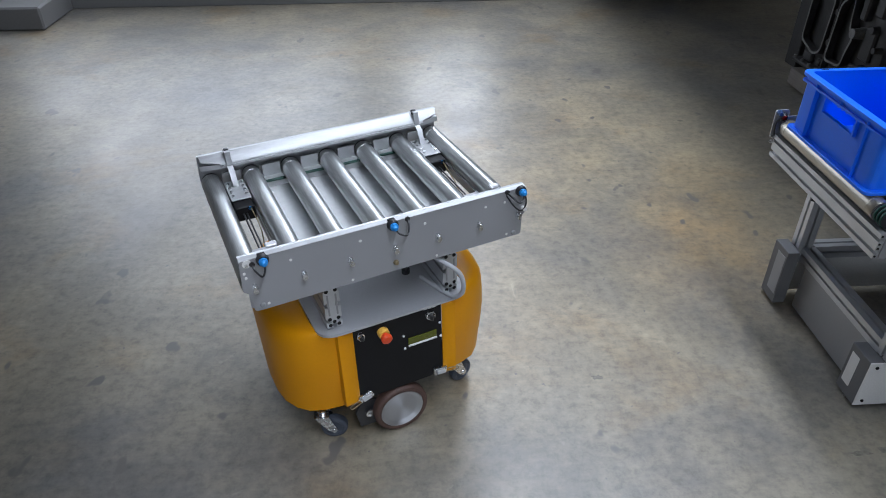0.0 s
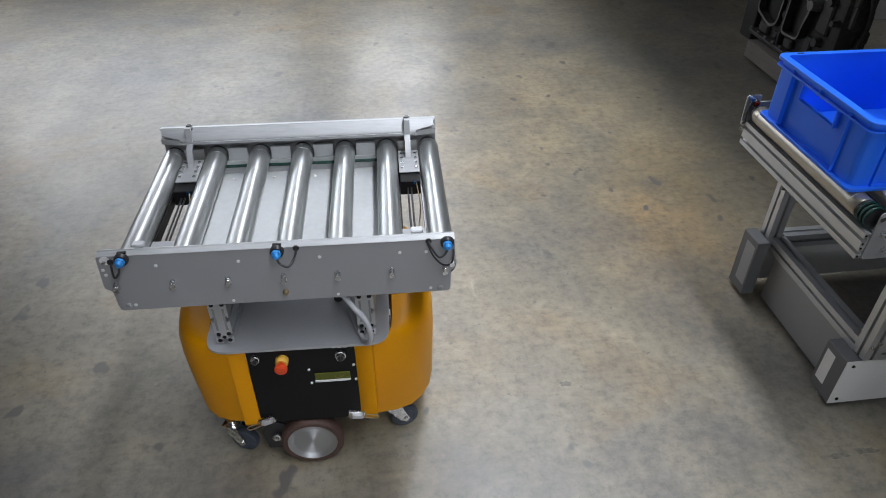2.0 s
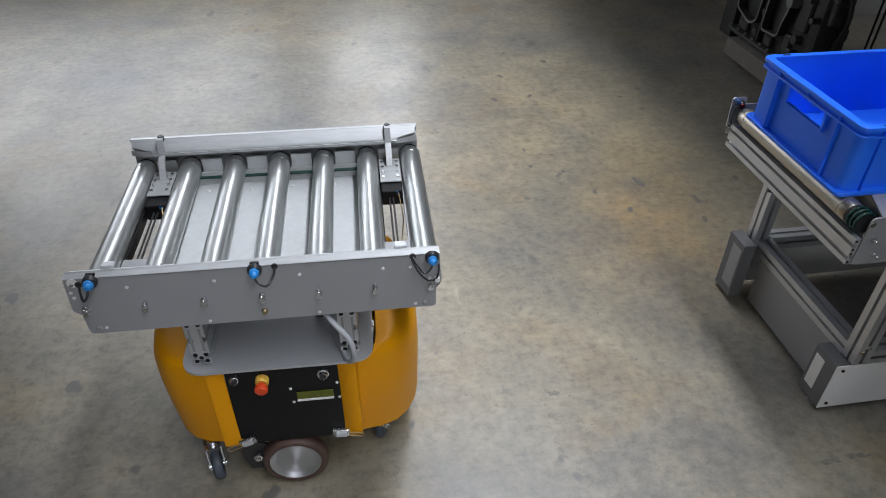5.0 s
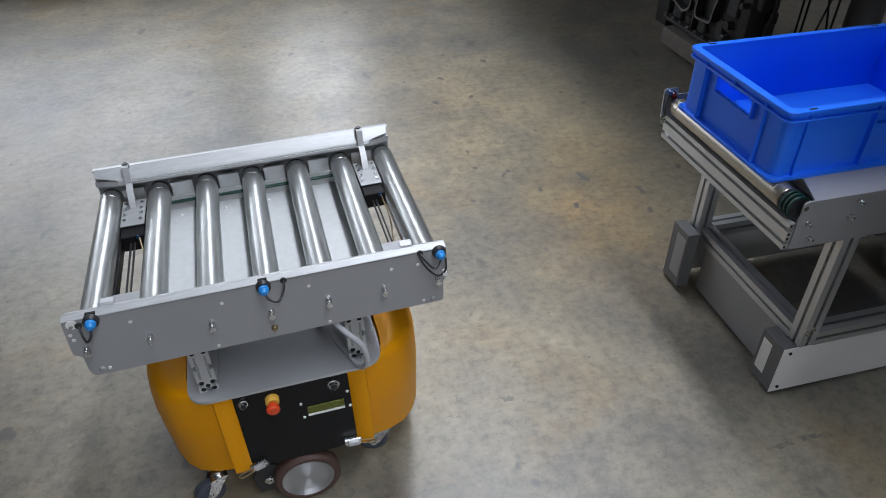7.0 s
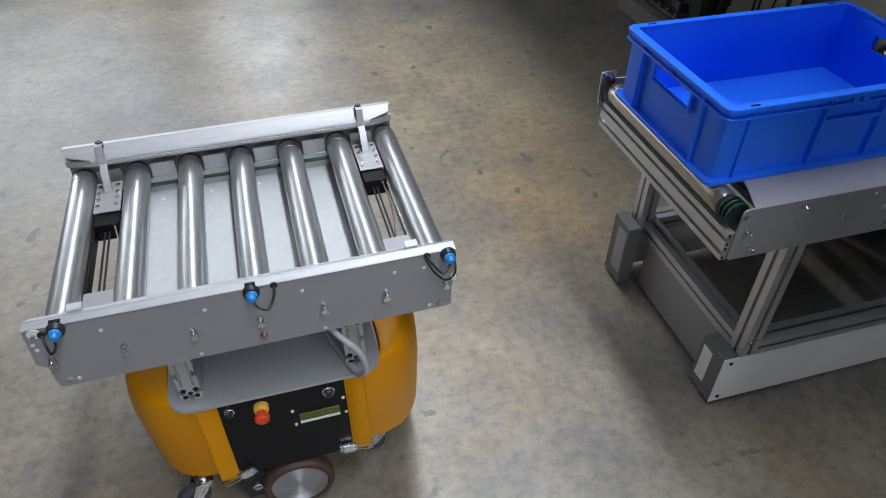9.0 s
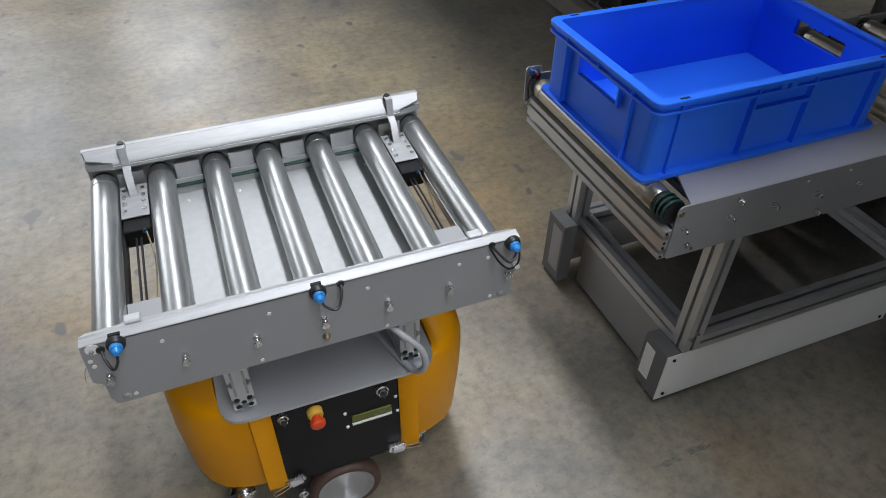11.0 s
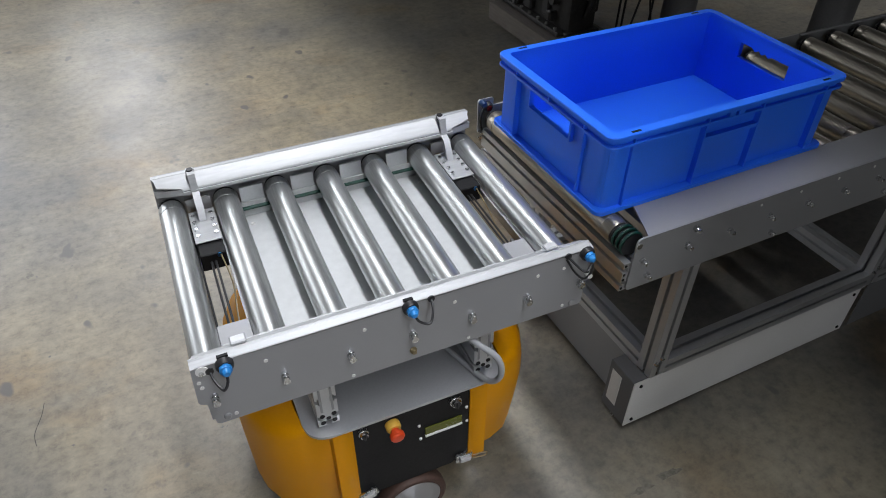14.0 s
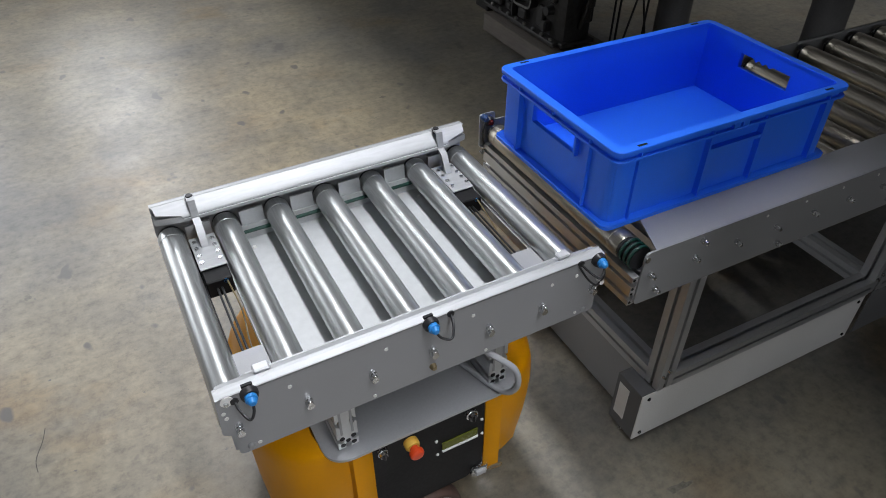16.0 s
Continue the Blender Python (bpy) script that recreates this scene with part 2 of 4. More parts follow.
# ---------------------------------------------------------------- mesh helpers
def part(name, bm, mat, parent=None, label="", smooth=35.0):
    """Link a bmesh as one mesh object, under its thing or part."""
    me = bpy.data.meshes.new(name)
    bmesh.ops.recalc_face_normals(bm, faces=bm.faces)
    bm.to_mesh(me)
    bm.free()
    for poly in me.polygons:
        poly.use_smooth = True
    me.set_sharp_from_angle(angle=radians(smooth))
    me.materials.append(M[mat] if isinstance(mat, str) else mat)
    ob = new(name, me)
    ob.parent = parent
    if label:
        ob["label"] = label
    return ob


def thing(name, label, category, m=None, group="", kind=""):
    ob = tagged(new(name), label, category, group, kind)
    if m is not None:
        ob.matrix_world = m
    return ob


def box(x0, x1, y0, y1, z0, z1, bevel=0.0, bm=None, seg=1):
    b = bmesh.new()
    bmesh.ops.create_cube(b, size=1, matrix=Matrix.Translation(((x0 + x1) / 2, (y0 + y1) / 2, (z0 + z1) / 2)) @ Matrix.Diagonal((x1 - x0, y1 - y0, z1 - z0, 1)))
    if bevel:
        bmesh.ops.bevel(b, geom=list(b.edges), offset=bevel, segments=seg, affect="EDGES", profile=0.5)
    return join(bm, b)


def join(bm, b):
    """Add the geometry of b to bm (or return b where there is none yet)."""
    if bm is None:
        return b
    made = {v: bm.verts.new(v.co) for v in b.verts}
    for f in b.faces:
        bm.faces.new([made[v] for v in f.verts])
    b.free()
    return bm


def frame_to(p0, p1):
    d = Vector(p1) - Vector(p0)
    return Matrix.Translation(p0) @ d.to_track_quat("Z", "Y").to_matrix().to_4x4(), d.length


def turned(p0, p1, profile, seg=24, bm=None, ring=False):
    """A turned solid on the line p0-p1: profile holds (share of the length, radius)."""
    m, ln = frame_to(p0, p1)
    b = bmesh.new()
    rings = []
    for s, r in profile:
        rings.append([b.verts.new(m @ Vector((r * math.cos(2 * math.pi * i / seg), r * math.sin(2 * math.pi * i / seg), s * ln))) for i in range(seg)])
    for a, c in zip(rings, rings[1:] + (rings[:1] if ring else [])):
        for i in range(seg):
            j = (i + 1) % seg
            b.faces.new((a[i], a[j], c[j], c[i]))
    if not ring:
        b.faces.new(rings[0]), b.faces.new(rings[-1])
    return join(bm, b)


def rod(p0, p1, r, seg=16, bm=None):
    return turned(p0, p1, [(0, r), (1, r)], seg, bm)


def prism(poly, axis, a0, a1, bm=None, bevel=0.0):
    """A flat outline swept along an axis: 'x' takes (y, z), 'y' takes (x, z), 'z' takes (x, y)."""
    b = bmesh.new()
    put = {"x": lambda u, v, a: (a, u, v), "y": lambda u, v, a: (u, a, v), "z": lambda u, v, a: (u, v, a)}[axis]
    lo, hi = [b.verts.new(put(u, v, a0)) for u, v in poly], [b.verts.new(put(u, v, a1)) for u, v in poly]
    n = len(poly)
    for i in range(n):
        b.faces.new((lo[i], lo[(i + 1) % n], hi[(i + 1) % n], hi[i]))
    b.faces.new(lo), b.faces.new(hi)
    if bevel:
        bmesh.ops.bevel(b, geom=[e for e in b.edges if e.is_boundary is False and e.calc_face_angle(0) > 0.6], offset=bevel, segments=1, affect="EDGES")
    return join(bm, b)


def smooth_path(pts, steps=6):
    out, P = [], [Vector(q) for q in pts]
    for i in range(len(P) - 1):
        a, b, c, d = P[max(i - 1, 0)], P[i], P[i + 1], P[min(i + 2, len(P) - 1)]
        for s in range(steps):
            t = s / steps
            out.append(0.5 * ((2 * b) + (c - a) * t + (2 * a - 5 * b + 4 * c - d) * t * t + (3 * b - a - 3 * c + d) * t ** 3))
    return out + [P[-1]]


def tube(pts, r, seg=10, bm=None, steps=6, flat=1.0):
    """A cable or strip along a smoothed path."""
    path = smooth_path(pts, steps)
    b, rings, up = bmesh.new(), [], Vector((0.31, 0.17, 0.93))
    for i, q in enumerate(path):
        d = (path[min(i + 1, len(path) - 1)] - path[max(i - 1, 0)]).normalized()
        u = d.cross(up).normalized()
        v = u.cross(d)
        rings.append([b.verts.new(q + r * (math.cos(2 * math.pi * k / seg) * u + flat * math.sin(2 * math.pi * k / seg) * v)) for k in range(seg)])
    for a, c in zip(rings, rings[1:]):
        for k in range(seg):
            j = (k + 1) % seg
            b.faces.new((a[k], a[j], c[j], c[k]))
    b.faces.new(rings[0]), b.faces.new(rings[-1])
    return join(bm, b)


def slotted(w, h, slots_h):
    """Cross-section of a slotted aluminium profile, w wide and h high, with slots_h slots on its tall sides."""
    s, lip, deep, wide = 0.0045, 0.004, 0.012, 0.009
    pts = []

    def side(a, b, n):
        (ax, ay), (bx, by) = a, b
        ln = math.hypot(bx - ax, by - ay)
        ux, uy = (bx - ax) / ln, (by - ay) / ln
        nx, ny = -uy, ux
        pts.append(a)
        for k in range(n):
            c = ln * (k + 0.5) / n
            for du, dn in ((-s, 0), (-s, lip), (-wide, lip), (-wide * 0.6, deep), (wide * 0.6, deep), (wide, lip), (s, lip), (s, 0)):
                pts.append((ax + ux * (c + du) + nx * dn, ay + uy * (c + du) + ny * dn))

    x, y = w / 2, h / 2
    side((-x, -y), (x, -y), 1)
    side((x, -y), (x, y), slots_h)
    side((x, y), (-x, y), 1)
    side((-x, y), (-x, -y), slots_h)
    return pts


def profile_bar(axis, cu, cv, a0, a1, w=0.045, h=0.045, slots=1, bm=None):
    return prism([(u + cu, v + cv) for u, v in slotted(w, h, slots)], axis, a0, a1, bm)


def bolt(x, y, z, out=0.015, r=0.0055, head=0.008, bm=None):
    """A hex nut with a stud end that points to -y."""
    bm = turned((x, y, z), (x, y - 0.006, z), [(0, head), (1, head)], 6, bm)
    bm = turned((x, y - 0.004, z), (x, y - out, z), [(0, r), (0.85, r), (1, r * 0.7)], 12, bm)
    return bm


def disc(x, y, z, r, thick=0.0012, bm=None, seg=16):
    return rod((x, y, z), (x, y - thick, z), r, seg, bm)


# ---------------------------------------------------------------- the hall
def hall():
    bm = bmesh.new()
    nx, ny = 60, 40
    grid = [[bm.verts.new((HALL_X0 + (HALL_X1 - HALL_X0) * i / nx, HALL_Y0 + (HALL_Y1 - HALL_Y0) * j / ny, 0)) for j in range(ny + 1)] for i in range(nx + 1)]
    for i in range(nx):
        for j in range(ny):
            bm.faces.new((grid[i][j], grid[i + 1][j], grid[i + 1][j + 1], grid[i][j + 1]))
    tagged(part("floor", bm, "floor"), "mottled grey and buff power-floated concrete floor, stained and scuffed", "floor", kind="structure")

    # far wall in pieces round its windows
    bm, x, y0, y1 = None, HALL_X0, HALL_Y1, HALL_Y1 + 0.25
    for wx, ww, z0, z1 in sorted(WINDOWS):
        bm = box(x, wx - ww / 2, y0, y1, 0, HALL_H, bm=bm)
        bm = box(wx - ww / 2, wx + ww / 2, y0, y1, 0, z0, bm=bm)
        bm = box(wx - ww / 2, wx + ww / 2, y0, y1, z1, HALL_H, bm=bm)
        x = wx + ww / 2
    bm = box(x, HALL_X1, y0, y1, 0, HALL_H, bm=bm)
    tagged(part("wall_north", bm, "wall"), "grey painted hall wall with two unseen windows", "wall", kind="structure")
    for n, (wx, ww, z0, z1) in enumerate(WINDOWS):
        w = tagged(new("window_%d" % (n + 1)), "unseen hall window in a grey metal frame", "window", "hall windows", "structure")
        fr = None
        for a, b_, c, d in ((wx - ww / 2, wx - ww / 2 + 0.05, z0, z1), (wx + ww / 2 - 0.05, wx + ww / 2, z0, z1), (wx - ww / 2 + 0.05, wx + ww / 2 - 0.05, z0, z0 + 0.05), (wx - ww / 2 + 0.05, wx + ww / 2 - 0.05, z1 - 0.05, z1)):
            fr = box(a, b_, HALL_Y1 + 0.08, HALL_Y1 + 0.14, c, d, bm=fr)
        part("window_frame", fr, "alu", w)
        part("pane", box(wx - ww / 2 + 0.05, wx + ww / 2 - 0.05, HALL_Y1 + 0.1, HALL_Y1 + 0.11, z0 + 0.05, z1 - 0.05), "glass", w)
    tagged(part("baseboard", box(HALL_X0, 1.3, HALL_Y1 - 0.03, HALL_Y1 - 0.002, 0.0, 0.1, 0.004), "wall"), "low grey plinth along the hall wall", "plinth", kind="structure")
    # unseen slabs, notched to shade the floor right and left of the roof strip
    tagged(part("shade_slab", prism([(-0.06, HALL_Y0), (2.9, HALL_Y0), (2.9, HALL_Y1), (0.10, HALL_Y1), (0.10, 0.75), (0.28, 0.75), (0.28, -0.35), (-0.06, -0.35)], "z", 2.6, 2.85), "wall_dark"), "unseen dark grey slab added to block overhead light", "walkway", kind="structure")
    tagged(part("shade_slab", box(HALL_X0, -1.0, HALL_Y0, 0.8, 2.6, 2.85), "wall_dark"), "unseen dark grey slab added to block overhead light", "walkway", kind="structure")
    tagged(part("wall_partition", box(1.95, HALL_X1, 2.95, 3.05, 0, 2.6), "white"), "pale painted partition wall", "wall", kind="structure")
    # this wall's opening and pane only house the added front fill lamp
    sx, sw, s0, s1 = SOUTH_FILL
    bm = None
    for a, b_, c, d in ((HALL_X0, sx - sw / 2, 0, HALL_H), (sx + sw / 2, HALL_X1, 0, HALL_H), (sx - sw / 2, sx + sw / 2, 0, s0), (sx - sw / 2, sx + sw / 2, s1, HALL_H)):
        bm = box(a, b_, HALL_Y0 - 0.25, HALL_Y0, c, d, bm=bm)
    tagged(part("wall_south", bm, "wall"), "plain grey hall wall with one added fill opening", "wall", kind="structure")
    w = tagged(new("window_3"), "unseen wide pane added for the fill light", "window", "hall windows", "structure")
    part("pane", box(sx - sw / 2, sx + sw / 2, HALL_Y0 - 0.14, HALL_Y0 - 0.13, s0, s1), "glass", w)
    tagged(part("wall_west", box(HALL_X0 - 0.25, HALL_X0, HALL_Y0 - 0.25, HALL_Y1 + 0.25, 0, HALL_H), "wall"), "plain grey hall wall", "wall", kind="structure")
    tagged(part("wall_east", box(HALL_X1, HALL_X1 + 0.25, HALL_Y0 - 0.25, HALL_Y1 + 0.25, 0, HALL_H), "wall_dark"), "plain dark grey hall wall", "wall", kind="structure")
    tagged(part("ceiling", box(HALL_X0 - 0.25, HALL_X1 + 0.25, HALL_Y0 - 0.25, HALL_Y1 + 0.25, HALL_H, HALL_H + 0.2), "ceiling"), "grey sheet ceiling of the hall", "ceiling", kind="structure")


# ---------------------------------------------------------------- the mobile robot with its roller deck
PITCH, ROLL_X0, ROLL_Z, ROLL_R, DEPTH, TOP = 0.1055, -0.314, 0.608, 0.0255, 0.524, 0.683
STOP_Y = DEPTH + 0.012


def roller(x, y0, y1, z, r, parent, mat="steel", cap="black_plastic"):
    ob = part("roller", turned((x, y0, z), (x, y1, z), [(0, r * 0.6), (0, r * 0.95), (0.006, r), (0.05, r), (0.0512, r * 0.965), (0.0548, r * 0.965), (0.056, r), (0.944, r), (0.9452, r * 0.965), (0.9488, r * 0.965), (0.95, r), (0.994, r), (1, r * 0.95), (1, r * 0.6)], 40), mat, parent)
    for a, b in ((y0 - 0.007, y0 + 0.001), (y1 - 0.001, y1 + 0.007)):
        part("end_cap", turned((x, a, z), (x, b, z), [(0, r * 0.75), (0.3, r * 0.9), (1, r * 0.9)], 24), cap, ob)
    part("shaft", rod((x, y0 - 0.03, z), (x, y1 + 0.03, z), 0.006, 12), "zinc", ob)
    return ob


def rounded(pts, r, steps=4):
    """Round the corners of an outline."""
    out, n = [], len(pts)
    for i in range(n):
        p, a, b = Vector(pts[i]), Vector(pts[i - 1]), Vector(pts[(i + 1) % n])
        da, db = (a - p), (b - p)
        k = min(r, da.length * 0.45, db.length * 0.45)
        s, e = p + da.normalized() * k, p + db.normalized() * k
        for j in range(steps + 1):
            t = j / steps
            out.append(tuple((1 - t) ** 2 * s + 2 * t * (1 - t) * p + t * t * e))
    return out


def shell_half(sign, cx):
    """One yellow cover: rings of the plan outline from the bottom lip up over the shoulder to the deck's edge."""
    out = [(0.118, 0.022), (0.153, 0.022), (0.156, 0.036), (0.202, 0.044), (0.240, 0.060), (0.267, 0.090), (0.287, 0.132), (0.297, 0.185), (0.300, 0.265)]
    out = out + [(x, 0.53 - y) for x, y in reversed(out[:-1])]
    deck = [(0.118, 0.022), (0.155, 0.022), (0.170, 0.030), (0.183, 0.036), (0.194, 0.046), (0.200, 0.062), (0.203, 0.09), (0.203, 0.16), (0.203, 0.265)]
    deck = deck + [(x, 0.53 - y) for x, y in reversed(deck[:-1])]
    levels = [(0.113, 0.044), (0.115, 0.031), (0.160, 0.024), (0.235, 0.009), (0.300, 0.0), (0.350, 0.03), (0.378, 0.10), (0.392, 0.25), (0.398, 0.5), (0.400, 0.78), (0.400, 0.97), (0.394, 1.0)]
    b, rings = bmesh.new(), []
    for k, (z, s) in enumerate(levels):
        ring = []
        for i, (o, d) in enumerate(zip(out, deck)):
            o, d = Vector(o), Vector(d)
            strip = i < 2 or i > len(out) - 3
            q = o.lerp(d, 0 if strip else s)
            zz = z
            if strip:
                zz = min(max(z, 0.152), 0.398)
            elif k < 4:
                q = Vector((o.x - 0.12 * s, o.y + s * (0.265 - o.y) / 0.235))
            ring.append(b.verts.new((cx + sign * q.x, q.y, zz)))
        rings.append(ring)
    for a, c in zip(rings, rings[1:]):
        for i in range(len(out) - 1):
            b.faces.new((a[i], a[i + 1], c[i + 1], c[i]))
    bmesh.ops.remove_doubles(b, verts=b.verts, dist=0.0004)
    return b


def caster(x, y, lift, parent):
    """A swivel caster about its own stem: fork, wheel and axle bolt, the wheel trailing towards +x."""
    f = None
    for s in (-1, 1):
        f = prism([(-0.020, 0.086), (0.018, 0.086), (0.038, 0.034), (0.026, 0.026), (0.012, 0.036)], "y", s * 0.017 - 0.0012, s * 0.017 + 0.0012, f)
    f = box(-0.02, 0.018, -0.0155, 0.0155, 0.0835, 0.0855, bm=f)
    f = rod((0, 0, 0.0855), (0, 0, 0.1), 0.012, 16, f)
    fork = part("caster", f, "zinc", parent, "swivel caster with a zinc-plated fork")
    fork.location = (x, y, lift)
    part("caster_wheel", turned((0.028, -0.013, 0.036), (0.028, 0.013, 0.036), [(0.1, 0.010), (0.1, 0.022), (0.0, 0.025), (0.12, 0.034), (0.3, 0.036), (0.7, 0.036), (0.88, 0.034), (1, 0.025), (0.9, 0.022), (0.9, 0.010)], 28), "caster", fork, "grey-blue rubber wheel")
    part("axle_bolt", rod((0.028, -0.022, 0.036), (0.028, 0.022, 0.036), 0.006, 12), "zinc", fork)
    return fork


def folded(rows, thick):
    """A folded sheet: rows of (x0, x1, y, z) joined in order, with a lower skin thick below."""
    b, skins = bmesh.new(), []
    for dz in (thick, 0.0):
        skins.append([(b.verts.new((x0, y, z + dz)), b.verts.new((x1, y, z + dz))) for x0, x1, y, z in rows])
    up, lo = skins
    for sk in skins:
        for (a, c), (d, e) in zip(sk, sk[1:]):
            b.faces.new((a, c, e, d))
    for (a, c), (d, e), (f, h), (i, j) in zip(up, up[1:], lo, lo[1:]):
        b.faces.new((a, d, i, f)), b.faces.new((c, e, j, h))
    for k in (0, -1):
        b.faces.new((up[k][0], up[k][1], lo[k][1], lo[k][0]))
    return b


def build_robot():
    ag = thing("transport_robot", "small yellow wheeled transport robot carrying a seven-roller conveyor deck", "robot")
    # side plates with a folded top guide: flat flange, then a lip down to the rollers
    for side in (0, 1):
        y = (lambda v: v) if side == 0 else (lambda v: DEPTH - v)
        outline = rounded([(-0.335, TOP), (0.338, TOP), (0.340, 0.612), (0.331, 0.606), (0.330, 0.553), (-0.323, 0.549), (-0.326, 0.600), (-0.339, 0.606)], 0.008)
        pl = part("side_plate", prism(outline, "y", min(y(0), y(0.004)), max(y(0), y(0.004))), "plate", ag)
        part("guide_flange", folded([(-0.335, 0.338, y(0.0), TOP - 0.003), (-0.335, 0.338, y(0.0135), TOP - 0.0005), (-0.335, 0.338, y(0.0145), TOP - 0.002), (-0.335, 0.338, y(0.018), TOP + 0.0005), (-0.331, 0.334, y(0.021), TOP - 0.001), (-0.329, 0.332, y(0.033), TOP - 0.0095), (-0.285, 0.289, y(0.043), TOP - 0.0175), (-0.283, 0.287, y(0.045), TOP - 0.024)], 0.0025), "guide", pl, "bright folded guide flange")
        part("guide_slot", box(-0.283, 0.287, min(y(0.0452), y(0.0470)), max(y(0.0452), y(0.0470)), TOP - 0.0245, TOP - 0.0200), "black", pl)
        part("guide_lip", box(-0.283, 0.287, min(y(0.0470), y(0.0500)), max(y(0.0470), y(0.0500)), TOP - 0.0260, TOP - 0.0195), "guide", pl, "thin bright lip")
        for sx in (-1, 1):
            xo, xi = (-0.334, -0.281) if sx < 0 else (0.337, 0.285)
            part("guide_end", prism([(xo, y(0.004)), (xo, y(0.030)), (xi, y(0.041)), (xi, y(0.004))], "z", TOP - 0.032, TOP - 0.0185), "guide", pl)
        # inner wall of the deck under the guide
        part("inner_rail", box(-0.328, 0.330, min(y(0.006), y(0.009)), max(y(0.006), y(0.009)), 0.556, 0.668), "plate", pl)
        for k in range(6):
            xa = ROLL_X0 + PITCH * k + 0.029
            part("rail_infill", box(xa, xa + PITCH - 0.058, min(y(0.030), y(0.034)), max(y(0.030), y(0.034)), 0.576, 0.634), "alu", pl)
    for i in range(7):
        roller(ROLL_X0 + PITCH * i, 0.018, DEPTH - 0.018, ROLL_Z, ROLL_R, ag)
    # belt along the far rail
    part("drive_belt", tube([(-0.225, DEPTH - 0.045, 0.590), (0.0, DEPTH - 0.045, 0.589), (0.235, DEPTH - 0.045, 0.590)], 0.004, 8, steps=3), "green", ag, "green drive belt")
    # pan under the rollers, with folded front and rear edges
    pan = box(-0.226, 0.235, 0.034, DEPTH - 0.034, 0.563, 0.566)
    pan_ob = part("drip_pan", pan, "pan", ag, "white sheet pan below the rollers")
    part("pan_edge", box(-0.226, 0.235, 0.035, 0.038, 0.566, 0.585), "pan", pan_ob)
    part("pan_edge", box(-0.226, 0.235, DEPTH - 0.038, DEPTH - 0.035, 0.566, 0.600), "pan", pan_ob)
    for x in (-0.17, -0.07, 0.03, 0.13, 0.2):
        part("rivet", turned((x, DEPTH - 0.07, 0.566), (x, DEPTH - 0.07, 0.569), [(0, 0.005), (1, 0.003)], 10), "white", pan_ob)
    # stop units between the outer roller pairs: bracket, bent arm, rods, front block
    for x, s in ((ROLL_X0 + PITCH * 0.5, 1), (ROLL_X0 + PITCH * 5.5, -1)):
        unit = part("stop_unit", box(x - 0.025, x + 0.025, STOP_Y - 0.165, STOP_Y - 0.062, 0.612, 0.6155, 0.001), "guide", ag, "small screwed stop bracket between two rollers")
        for dx in (-0.017, 0.017):
            for k in range(4):
                part("screw", rod((x + dx, STOP_Y - 0.08 - 0.022 * k, 0.6155), (x + dx, STOP_Y - 0.08 - 0.022 * k, 0.619), 0.0042, 10), "zinc", unit)
        arm = prism([(STOP_Y - 0.10, 0.616), (STOP_Y - 0.088, 0.616), (STOP_Y - 0.074, 0.648), (STOP_Y - 0.058, 0.655), (STOP_Y - 0.052, 0.692), (STOP_Y - 0.03, 0.692), (STOP_Y - 0.03, 0.696), (STOP_Y - 0.056, 0.696), (STOP_Y - 0.062, 0.660), (STOP_Y - 0.079, 0.652)], "x", x - 0.007, x + 0.007)
        part("bent_arm", arm, "guide", unit)
        part("knob", turned((x, STOP_Y - 0.038, 0.686), (x, STOP_Y - 0.038, 0.698), [(0, 0.0075), (0.75, 0.008), (1, 0.006)], 8), "black_plastic", unit, "black stop knob")
        part("housing", box(x - 0.024, x + 0.024, STOP_Y - 0.20, STOP_Y - 0.08, 0.572, 0.610, 0.002), "black", unit)
        part("fitting", rod((x + 0.012, STOP_Y - 0.20, 0.604), (x + 0.012, STOP_Y - 0.172, 0.604), 0.005, 12), "sensor", unit, "blue push-in fitting")
        for dx in (-0.004, 0.001):
            part("guide_rod", rod((x + dx * 1.6, 0.12, 0.588), (x + dx * 1.6, STOP_Y - 0.16, 0.592), 0.0022, 10), "black_plastic", unit)
        part("thin_lead", tube([(x + 0.014, STOP_Y - 0.2, 0.604), (x + 0.02, 0.28, 0.575), (x + 0.012, 0.2, 0.56), (x + 0.02, 0.14, 0.585)], 0.0016, 6), "brass", unit)
        part("front_block", box(x - 0.027, x + 0.027, 0.036, 0.155, 0.598, 0.602, 0.001), "plate", unit)
        part("slide_rail", box(x - 0.030, x - 0.024, 0.04, DEPTH - 0.05, 0.575, 0.597), "black", unit)
        part("slide_rail", box(x + 0.024, x + 0.030, 0.04, DEPTH - 0.05, 0.575, 0.597), "alu", unit)
        lug = part("lug", box(x + s * 0.0 - 0.012, x + 0.012, 0.018, 0.034, TOP + 0.003, TOP + 0.010, 0.002), "alu_bright", ag, "small bright lug on the guide flange")
    # stud nuts along the front plate, small holes, gold connector
    for k in range(7):
        part("bolt", bolt(ROLL_X0 + PITCH * k + 0.0, 0.0, 0.6165, 0.013, 0.0042, 0.0058), "zinc", ag)
    for x, z in ((-0.231, 0.656), (-0.077, 0.656), (0.077, 0.656), (0.231, 0.656), (0.282, 0.655), (-0.103, 0.559), (0.104, 0.560), (-0.292, 0.562), (0.290, 0.563), (-0.329, 0.652), (-0.327, 0.640)):
        part("hole", disc(x, 0.0, z, 0.0032), "white", ag, "bright drilled hole")
    for x, z in ((-0.305, 0.562), (0.309, 0.562)):
        part("screw_head", turned((x, 0, z), (x, -0.004, z), [(0, 0.0065), (0.6, 0.006), (1, 0.004)], 12), "plate_dark", ag)
